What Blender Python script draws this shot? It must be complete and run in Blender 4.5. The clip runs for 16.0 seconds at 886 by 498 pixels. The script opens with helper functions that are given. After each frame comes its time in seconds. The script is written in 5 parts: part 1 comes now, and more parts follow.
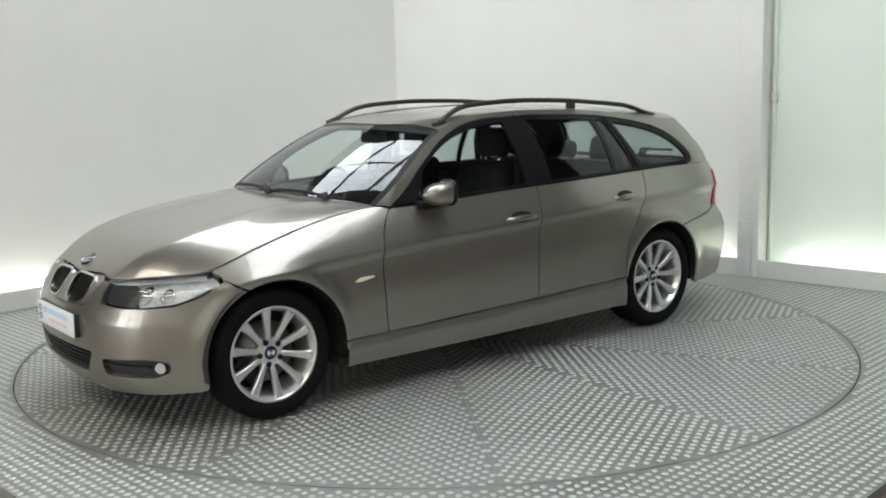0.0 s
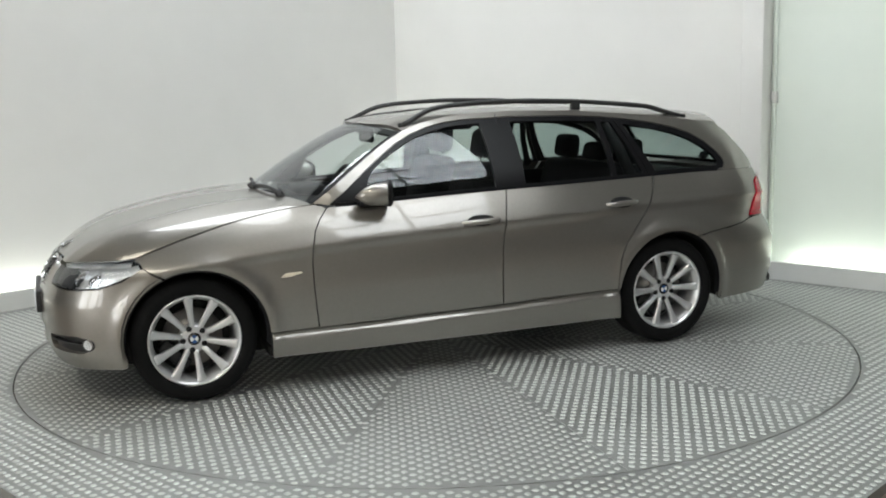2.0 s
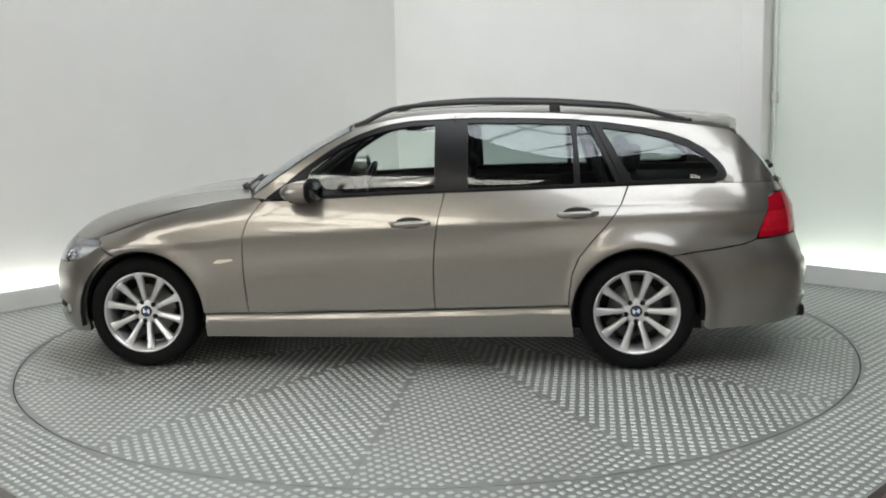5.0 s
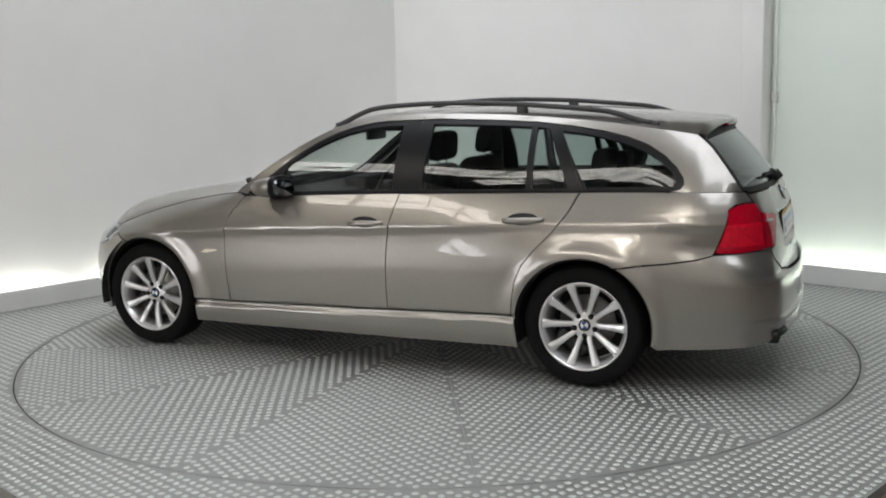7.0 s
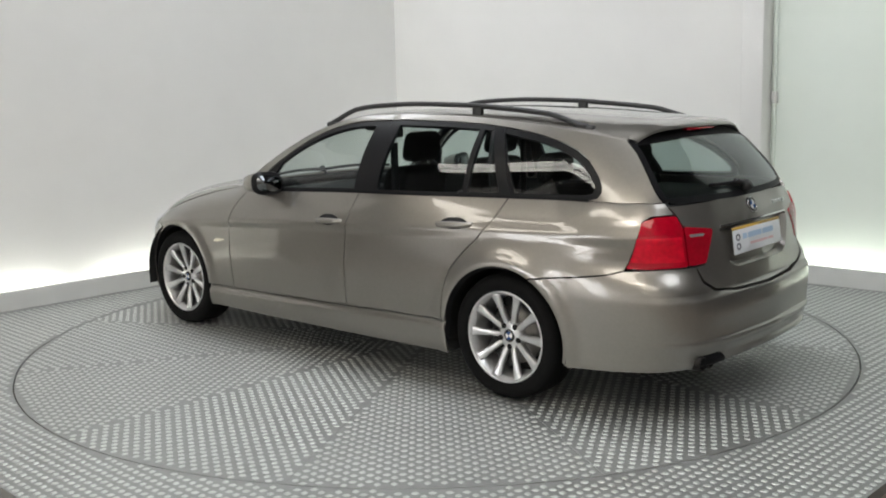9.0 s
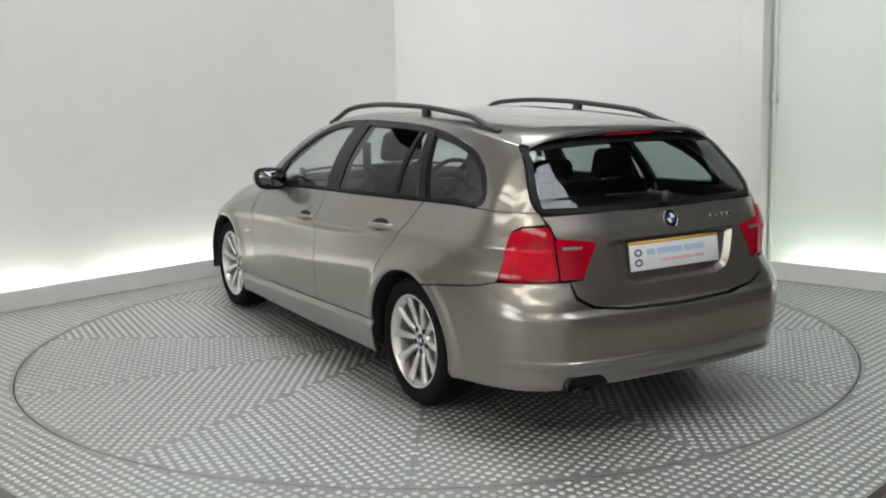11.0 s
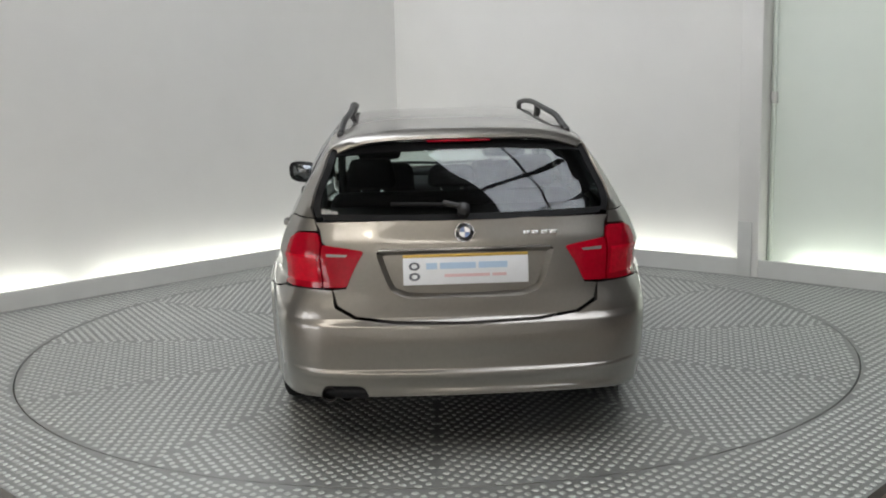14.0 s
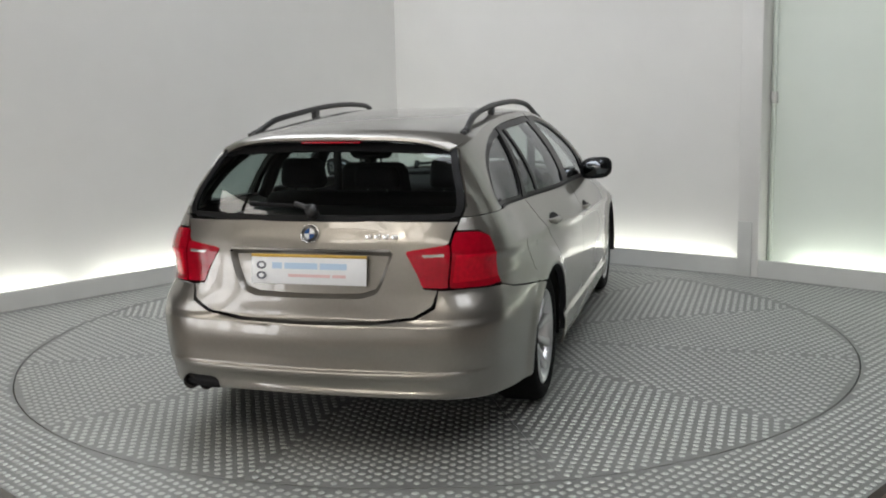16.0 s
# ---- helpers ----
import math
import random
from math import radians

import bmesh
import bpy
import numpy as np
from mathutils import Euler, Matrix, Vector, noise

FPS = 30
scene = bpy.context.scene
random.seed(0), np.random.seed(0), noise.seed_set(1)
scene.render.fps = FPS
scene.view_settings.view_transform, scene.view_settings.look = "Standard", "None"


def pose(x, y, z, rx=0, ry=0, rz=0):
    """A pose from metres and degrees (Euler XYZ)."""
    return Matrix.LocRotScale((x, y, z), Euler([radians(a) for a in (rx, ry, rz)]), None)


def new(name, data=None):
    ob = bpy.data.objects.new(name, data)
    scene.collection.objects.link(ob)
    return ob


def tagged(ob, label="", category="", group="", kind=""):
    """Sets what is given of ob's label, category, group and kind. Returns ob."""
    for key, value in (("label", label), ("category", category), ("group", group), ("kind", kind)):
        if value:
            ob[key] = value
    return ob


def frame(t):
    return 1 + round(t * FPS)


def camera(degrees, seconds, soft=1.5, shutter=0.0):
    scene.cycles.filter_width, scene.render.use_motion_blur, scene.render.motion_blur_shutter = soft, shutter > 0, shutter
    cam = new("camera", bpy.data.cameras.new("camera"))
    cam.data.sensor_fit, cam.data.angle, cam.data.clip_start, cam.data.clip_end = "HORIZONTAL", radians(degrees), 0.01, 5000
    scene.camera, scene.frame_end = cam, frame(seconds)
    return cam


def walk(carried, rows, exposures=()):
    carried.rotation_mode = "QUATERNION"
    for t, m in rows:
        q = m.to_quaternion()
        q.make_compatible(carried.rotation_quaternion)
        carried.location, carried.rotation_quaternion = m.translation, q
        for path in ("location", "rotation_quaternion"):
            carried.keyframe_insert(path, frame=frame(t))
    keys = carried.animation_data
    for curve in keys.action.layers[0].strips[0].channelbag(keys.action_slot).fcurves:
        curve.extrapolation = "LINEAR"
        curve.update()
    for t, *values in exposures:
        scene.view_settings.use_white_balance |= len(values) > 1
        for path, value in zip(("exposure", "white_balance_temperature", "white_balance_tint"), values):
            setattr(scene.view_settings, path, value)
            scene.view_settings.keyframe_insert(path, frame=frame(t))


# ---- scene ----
from mathutils import geometry

INWARD = set()
cam = camera(47.52, 16.0, soft=1.95)
EYE = pose(0.0, -6.213, 1.55, 90 - 9.185, 0, -0.451) @ pose(0, 0, 0, 0, 0, -1.35)
walk(cam, [(0.0, EYE), (16.0, EYE)],
     exposures=[(0.0, -0.54, 6600, 6.5), (3.5, -0.51, 6600, 6.5), (7.0, -0.80, 6550, 11.0), (8.0, -0.77, 6550, 10.5), (9.0, -0.64, 6650, 9.5), (11.5, -0.62, 6650, 9.0),
                (12.5, -0.75, 6650, 9.5), (14.0, -0.92, 6650, 10.0), (16.0, -0.95, 6650, 10.0)])

# ---- world, lights and exposure ----
world = bpy.data.worlds.new("hall_air")
scene.world = world
world.use_nodes = True
world.node_tree.nodes["Background"].inputs["Color"].default_value = (0.9, 0.95, 1.0, 1)
world.node_tree.nodes["Background"].inputs["Strength"].default_value = 0.05
SKYLIGHT_GLOW = 8.8
FILL_GLOW = 11.0
STRIP_GLOW = 17.5
FLANK_GLOW = 10.0


# ---- materials ----
def material(name, color, rough=0.5, metal=0.0, spec=0.5, coat=0.0, grain=0.0, grain_scale=40.0, bump=0.0, bump_scale=200.0,
             wear=0.0, emit=0.0, emit_color=None):
    m = bpy.data.materials.new(name)
    m.use_nodes = True
    nt = m.node_tree
    b = nt.nodes["Principled BSDF"]
    b.inputs["Base Color"].default_value = (*color, 1)
    b.inputs["Roughness"].default_value = rough
    b.inputs["Metallic"].default_value = metal
    b.inputs["Specular IOR Level"].default_value = spec
    b.inputs["Coat Weight"].default_value = coat
    b.inputs["Coat Roughness"].default_value = 0.03
    tc = nt.nodes.new("ShaderNodeTexCoord")
    if grain or wear:
        n1 = nt.nodes.new("ShaderNodeTexNoise")
        n1.inputs["Scale"].default_value = grain_scale
        n1.inputs["Detail"].default_value = 5
        n2 = nt.nodes.new("ShaderNodeTexNoise")
        n2.inputs["Scale"].default_value = grain_scale / 14
        n2.inputs["Detail"].default_value = 3
        add = nt.nodes.new("ShaderNodeMath")
        add.operation = "ADD"
        nt.links.new(tc.outputs["Object"], n1.inputs["Vector"])
        nt.links.new(tc.outputs["Object"], n2.inputs["Vector"])
        nt.links.new(n1.outputs["Fac"], add.inputs[0])
        nt.links.new(n2.outputs["Fac"], add.inputs[1])
        ramp = nt.nodes.new("ShaderNodeMapRange")
        ramp.inputs["From Min"].default_value = 0.6
        ramp.inputs["From Max"].default_value = 1.4
        ramp.inputs["To Min"].default_value = 1 - grain
        ramp.inputs["To Max"].default_value = 1 + grain
        nt.links.new(add.outputs[0], ramp.inputs["Value"])
        mul = nt.nodes.new("ShaderNodeVectorMath")
        mul.operation = "SCALE"
        mul.inputs[0].default_value = color
        nt.links.new(ramp.outputs[0], mul.inputs["Scale"])
        nt.links.new(mul.outputs[0], b.inputs["Base Color"])
        if wear:
            r2 = nt.nodes.new("ShaderNodeMapRange")
            r2.inputs["From Min"].default_value = 0.3
            r2.inputs["From Max"].default_value = 0.7
            r2.inputs["To Min"].default_value = max(0.02, rough - wear)
            r2.inputs["To Max"].default_value = rough + wear
            nt.links.new(n2.outputs["Fac"], r2.inputs["Value"])
            nt.links.new(r2.outputs[0], b.inputs["Roughness"])
    if bump:
        n3 = nt.nodes.new("ShaderNodeTexNoise")
        n3.inputs["Scale"].default_value = bump_scale
        n3.inputs["Detail"].default_value = 4
        nt.links.new(tc.outputs["Object"], n3.inputs["Vector"])
        bp = nt.nodes.new("ShaderNodeBump")
        bp.inputs["Strength"].default_value = bump
        bp.inputs["Distance"].default_value = 0.002
        nt.links.new(n3.outputs["Fac"], bp.inputs["Height"])
        nt.links.new(bp.outputs[0], b.inputs["Normal"])
    if emit:
        b.inputs["Emission Color"].default_value = (*(emit_color or color), 1)
        b.inputs["Emission Strength"].default_value = emit
    return m


def glass_material(name, tint, ior=1.5, rough=0.0):
    m = bpy.data.materials.new(name)
    m.use_nodes = True
    nt = m.node_tree
    nt.nodes.clear()
    out = nt.nodes.new("ShaderNodeOutputMaterial")
    mix = nt.nodes.new("ShaderNodeMixShader")
    clear = nt.nodes.new("ShaderNodeBsdfTransparent")
    clear.inputs["Color"].default_value = (*tint, 1)
    gloss = nt.nodes.new("ShaderNodeBsdfGlossy")
    gloss.inputs["Roughness"].default_value = rough
    gloss.inputs["Color"].default_value = (0.95, 0.97, 1, 1)
    # the same gloss from either side of the pane: two faces' worth head-on, more at a slant
    lw = nt.nodes.new("ShaderNodeLayerWeight")
    lw.inputs["Blend"].default_value = 0.5
    rise = nt.nodes.new("ShaderNodeMath")
    rise.operation = "POWER"
    rise.inputs[1].default_value = 4.6
    base = 1.3 * ((ior - 1) / (ior + 1))**2
    span = nt.nodes.new("ShaderNodeMapRange")
    span.inputs["To Min"].default_value = base
    span.inputs["To Max"].default_value = 1.0
    nt.links.new(lw.outputs["Facing"], rise.inputs[0])
    nt.links.new(rise.outputs[0], span.inputs["Value"])
    nt.links.new(span.outputs[0], mix.inputs[0])
    nt.links.new(clear.outputs[0], mix.inputs[1])
    nt.links.new(gloss.outputs[0], mix.inputs[2])
    nt.links.new(mix.outputs[0], out.inputs[0])
    return m


PAINT = material("bronze_metallic_paint", (0.270, 0.252, 0.230), 0.35, 0.84, 0.5, coat=1.0, grain=0.05, grain_scale=900)
PAINT.node_tree.nodes["Principled BSDF"].inputs["Coat IOR"].default_value = 1.55
TRIM_BLACK = material("satin_black_trim", (0.007, 0.007, 0.008), 0.34, spec=0.22, grain=0.1, grain_scale=60)
SEAL = material("black_rubber_seal", (0.006, 0.006, 0.007), 0.5, spec=0.15, grain=0.1, grain_scale=60)
PLASTIC = material("dark_plastic", (0.012, 0.012, 0.013), 0.5, grain=0.15, grain_scale=80, bump=0.2)
RUBBER = material("tyre_rubber", (0.006, 0.006, 0.0063), 0.8, spec=0.12, grain=0.2, grain_scale=50, bump=0.3, bump_scale=120)
ALLOY = material("silver_alloy", (0.66, 0.66, 0.67), 0.28, 0.72, grain=0.05, grain_scale=80, coat=0.3)
ALLOY_DARK = material("alloy_barrel", (0.25, 0.25, 0.26), 0.45, 0.8, grain=0.1, grain_scale=50)
STEEL_DISC = material("brake_steel", (0.22, 0.21, 0.2), 0.4, 0.9, grain=0.15, grain_scale=60)
MIRROR_DARKENED = material("darkened_mirror", (0.16, 0.17, 0.18), 0.05, 1.0)
EXHAUST = material("sooty_exhaust_steel", (0.025, 0.023, 0.022), 0.4, 0.8, grain=0.2, grain_scale=40)
CHROME = material("chrome", (0.75, 0.75, 0.76), 0.12, 1.0)
RAIL = material("matt_black_rail", (0.02, 0.02, 0.021), 0.45, grain=0.1, grain_scale=70)
FABRIC = material("black_seat_fabric", (0.007, 0.007, 0.008), 0.85, spec=0.2, grain=0.25, grain_scale=120, bump=0.4)
CABIN = material("dark_cabin_trim", (0.012, 0.012, 0.013), 0.7, spec=0.25, grain=0.2, grain_scale=60, bump=0.2)
HEADLINER = material("grey_headliner", (0.32, 0.32, 0.305), 0.9, grain=0.1, grain_scale=90)
UNDER = material("underbody_black", (0.01, 0.01, 0.01), 0.8, grain=0.3, grain_scale=30)
GLASS = glass_material("tinted_window_glass", (0.84, 0.90, 0.88))
SCREEN_GLASS = glass_material("windscreen_glass", (0.90, 0.95, 0.93), 1.6)
PRIVACY = glass_material("rear_window_glass", (0.58, 0.66, 0.64))
LENS_CLEAR = glass_material("clear_lamp_lens", (0.9, 0.92, 0.93))
LENS_GLEAM = material("red_lamp_lens", (0.60, 0.003, 0.022), 0.10, 0.0, 0.35, coat=0.2, grain=0.30, grain_scale=45)
LENS_DARKRED = material("dark_red_lamp_lens", (0.36, 0.002, 0.014), 0.10, 0.0, 0.35, coat=0.2, grain=0.25, grain_scale=45)
LENS_WHITE = material("clear_reflector", (0.55, 0.5, 0.5), 0.15, 0.6)
LAMP_SILVER = material("lamp_reflector", (0.78, 0.78, 0.80), 0.28, 0.45, grain=0.30, grain_scale=70, bump=0.8, bump_scale=60)
LAMP_DARK = material("lamp_housing", (0.03, 0.03, 0.032), 0.3)
PLATE_WHITE = material("white_plate", (0.78, 0.80, 0.84), 0.3, grain=0.03, grain_scale=30)
PLATE_YELLOW = material("yellow_plate_strip", (0.62, 0.40, 0.08), 0.4)
PLATE_BLUE = material("pale_blue_print", (0.46, 0.62, 0.80), 0.4)
PLATE_PINK = material("pale_red_print", (0.75, 0.52, 0.55), 0.4)
PLATE_GREY = material("grey_print", (0.12, 0.13, 0.16), 0.4)
ROUND_BLUE = material("roundel_blue", (0.02, 0.07, 0.22), 0.25, coat=0.5)
ROUND_WHITE = material("roundel_white", (0.75, 0.76, 0.78), 0.25, coat=0.5)
ROUND_BLACK = material("roundel_black", (0.01, 0.01, 0.012), 0.25, coat=0.5)
REPEATER = material("pale_repeater_lens", (0.75, 0.68, 0.55), 0.15, coat=1.0)
TREAD = material("galvanised_tread_plate", (0.272, 0.279, 0.269), 0.54, 0.66, grain=0.16, grain_scale=18, wear=0.10, bump=0.15)
LOZENGE = material("pale_tread_lozenge", (0.51, 0.525, 0.505), 0.50, 0.70, grain=0.15, grain_scale=25, wear=0.08)
WALL = material("white_wall_paint", (0.74, 0.735, 0.72), 0.6, grain=0.03, grain_scale=3, bump=0.05)
WALL_COOL = material("cool_white_panel", (0.75, 0.81, 0.75), 0.55, grain=0.03, grain_scale=3, bump=0.05)
PLINTH = material("pale_grey_plinth", (0.58, 0.585, 0.57), 0.55, grain=0.06, grain_scale=6)
BROWN = material("brown_hall_floor", (0.20, 0.165, 0.135), 0.6, grain=0.2, grain_scale=8)
HALL = material("pale_hall_wall", (0.74, 0.73, 0.71), 0.8, grain=0.08, grain_scale=2)
ROOF_SHEET = material("unseen_dark_roof", (0.10, 0.10, 0.098), 0.8, grain=0.08, grain_scale=2)
UNSEEN_BRIGHT = material("unseen_bright_wall", (0.88, 0.87, 0.85), 0.7, grain=0.04, grain_scale=2)
UNSEEN_DARK = material("unseen_dark_wall", (0.045, 0.045, 0.047), 0.7, grain=0.1, grain_scale=4)
STEEL_BAR = material("dark_glazing_bar", (0.05, 0.05, 0.055), 0.6)
SKY_PANE = material("bright_roof_light", (0.85, 0.9, 1.0), 0.5, emit=SKYLIGHT_GLOW, emit_color=(0.90, 0.945, 1.0))
FLANK_PANE = material("added_window_pane", (0.85, 0.9, 1.0), 0.4, emit=FLANK_GLOW, emit_color=(0.95, 0.97, 1.0))
FILL_PANE = material("fill_ceiling_panel", (0.95, 0.95, 0.92), 0.5, emit=FILL_GLOW, emit_color=(1.0, 0.95, 0.86))
STRIP = material("led_strip", (0.95, 1.0, 0.95), 0.5, emit=STRIP_GLOW, emit_color=(0.98, 1.0, 0.93))


# ---- mesh tools ----
def part(name, bm, mat, parent=None, label="", smooth=True, mirror=False):
    """One mesh object from a bmesh, under parent."""
    if mirror:
        lay = bm.verts.layers.float_vector.get("skin_normal")
        for v in bm.verts:
            v.co.y = -v.co.y
            if lay:
                v[lay] = Vector((v[lay].x, -v[lay].y, v[lay].z))
        bmesh.ops.reverse_faces(bm, faces=bm.faces)
    me = bpy.data.meshes.new(name)
    bm.to_mesh(me)
    bm.free()
    me.materials.append(mat)
    if smooth:
        me.polygons.foreach_set("use_smooth", [True] * len(me.polygons))
    if "skin_normal" in me.attributes:
        vals = np.zeros(3 * len(me.vertices), dtype=np.float32)
        me.attributes["skin_normal"].data.foreach_get("vector", vals)
        me.attributes.remove(me.attributes["skin_normal"])
        me.normals_split_custom_set_from_vertices([tuple(v) for v in vals.reshape(-1, 3)])
    ob = new(name, me)
    if parent is not None:
        ob.parent = parent
    if label:
        ob["label"] = label
    return ob


def raw(name, verts, faces, mat, parent=None, label="", smooth=False):
    me = bpy.data.meshes.new(name)
    me.from_pydata([tuple(v) for v in verts], [], faces)
    me.materials.append(mat)
    if smooth:
        me.polygons.foreach_set("use_smooth", [True] * len(me.polygons))
    ob = new(name, me)
    if parent is not None:
        ob.parent = parent
    if label:
        ob["label"] = label
    return ob


def box_bm(x0, x1, y0, y1, z0, z1, bevel=0.0, seg=2):
    bm = bmesh.new()
    g = bmesh.ops.create_cube(bm, size=1)
    for v in g["verts"]:
        v.co = Vector(((x0 + x1) / 2 + v.co.x * (x1 - x0), (y0 + y1) / 2 + v.co.y * (y1 - y0), (z0 + z1) / 2 + v.co.z * (z1 - z0)))
    if bevel:
        bmesh.ops.bevel(bm, geom=bm.edges[:], offset=bevel, segments=seg, affect="EDGES", profile=0.5)
    return bm


def lathe_bm(profile, n=48, axis="y"):
    """A surface of revolution about the y axis from (radius, y) pairs."""
    bm = bmesh.new()
    rings = []
    for r, h in profile:
        rings.append([bm.verts.new((r * math.cos(2 * math.pi * i / n), h, r * math.sin(2 * math.pi * i / n))) for i in range(n)])
    for a, b in zip(rings, rings[1:]):
        for i in range(n):
            j = (i + 1) % n
            bm.faces.new((a[i], b[i], b[j], a[j]))
    bmesh.ops.recalc_face_normals(bm, faces=bm.faces)
    return bm


def tube_bm(points, radius, n=8, flat=1.0, cap=True):
    """A round bar along points; flat squeezes it sideways."""
    bm = bmesh.new()
    pts = [Vector(p) for p in points]
    rings = []
    for i, p in enumerate(pts):
        d = (pts[min(i + 1, len(pts) - 1)] - pts[max(i - 1, 0)]).normalized()
        side = d.cross(Vector((0, 0, 1)))
        side = side.normalized() if side.length > 1e-5 else Vector((1, 0, 0))
        up = side.cross(d)
        rad = radius[i] if isinstance(radius, (list, tuple)) else radius
        rings.append([bm.verts.new(p + side * (rad * flat * math.cos(2 * math.pi * k / n)) + up * (rad * math.sin(2 * math.pi * k / n))) for k in range(n)])
    for a, b in zip(rings, rings[1:]):
        for k in range(n):
            bm.faces.new((a[k], a[(k + 1) % n], b[(k + 1) % n], b[k]))
    if cap:
        bm.faces.new(rings[0])
        bm.faces.new(rings[-1][::-1])
    bmesh.ops.recalc_face_normals(bm, faces=bm.faces)
    return bm


def spline(xs, ys, x):
    """A smooth curve through knots (monotone cubic), xs rising."""
    if x <= xs[0]:
        return ys[0]
    if x >= xs[-1]:
        return ys[-1]
    i = 0
    while x > xs[i + 1]:
        i += 1
    d = [(ys[k + 1] - ys[k]) / (xs[k + 1] - xs[k]) for k in range(len(xs) - 1)]

    def slope(k):
        if k == 0:
            return d[0]
        if k == len(xs) - 1:
            return d[-1]
        if d[k - 1] * d[k] <= 0:
            return 0.0
        return 2 * d[k - 1] * d[k] / (d[k - 1] + d[k])
    h = xs[i + 1] - xs[i]
    t = (x - xs[i]) / h
    m0, m1 = slope(i) * h, slope(i + 1) * h
    return (2 * t**3 - 3 * t**2 + 1) * ys[i] + (t**3 - 2 * t**2 + t) * m0 + (-2 * t**3 + 3 * t**2) * ys[i + 1] + (t**3 - t**2) * m1


def curve(*knots):
    ks = sorted(knots)
    xs, ys = [k[0] for k in ks], [k[1] for k in ks]
    return lambda x: spline(xs, ys, x)


def step(a, b, x):
    t = min(1.0, max(0.0, (x - a) / (b - a)))
    return t * t * (3 - 2 * t)


def clip_half(poly, axis, val, keep_above):
    out = []
    n = len(poly)
    for i in range(n):
        p, q = poly[i], poly[(i + 1) % n]
        ip = p[axis] >= val if keep_above else p[axis] <= val
        iq = q[axis] >= val if keep_above else q[axis] <= val
        if ip:
            out.append(p)
        if ip != iq:
            k = (val - p[axis]) / (q[axis] - p[axis])
            r = [p[0] + k * (q[0] - p[0]), p[1] + k * (q[1] - p[1])]
            r[axis] = val
            out.append((r[0], r[1]))
    return out


def area2(poly):
    return sum(poly[i][0] * poly[(i + 1) % len(poly)][1] - poly[(i + 1) % len(poly)][0] * poly[i][1] for i in range(len(poly)))


def inset_poly(poly, g):
    """Moves every edge of a polygon inwards by g."""
    if g == 0:
        return list(poly)
    sgn = 1 if area2(poly) > 0 else -1
    n, out = len(poly), []
    for i in range(n):
        a, b, c = poly[i - 1], poly[i], poly[(i + 1) % n]
        d1, d2 = (b[0] - a[0], b[1] - a[1]), (c[0] - b[0], c[1] - b[1])
        l1, l2 = math.hypot(*d1) or 1e-9, math.hypot(*d2) or 1e-9
        n1, n2 = (-d1[1] / l1 * sgn, d1[0] / l1 * sgn), (-d2[1] / l2 * sgn, d2[0] / l2 * sgn)
        m = (n1[0] + n2[0], n1[1] + n2[1])
        k = max(0.35, 1 + n1[0] * n2[0] + n1[1] * n2[1])
        out.append((b[0] + g * m[0] / k, b[1] + g * m[1] / k))
    return out


def round_poly(poly, r, seg=4):
    """Rounds a polygon's corners."""
    out, n = [], len(poly)
    for i in range(n):
        a, b, c = (Vector(poly[k]) for k in (i - 1, i, (i + 1) % n))
        ra = min(r, (a - b).length * 0.45)
        rc = min(r, (c - b).length * 0.45)
        p, q = b + (a - b).normalized() * ra, b + (c - b).normalized() * rc
        for k in range(seg + 1):
            t = k / seg
            w = p * (1 - t)**2 + b * (2 * t * (1 - t)) + q * t * t
            out.append((w.x, w.y))
    return out


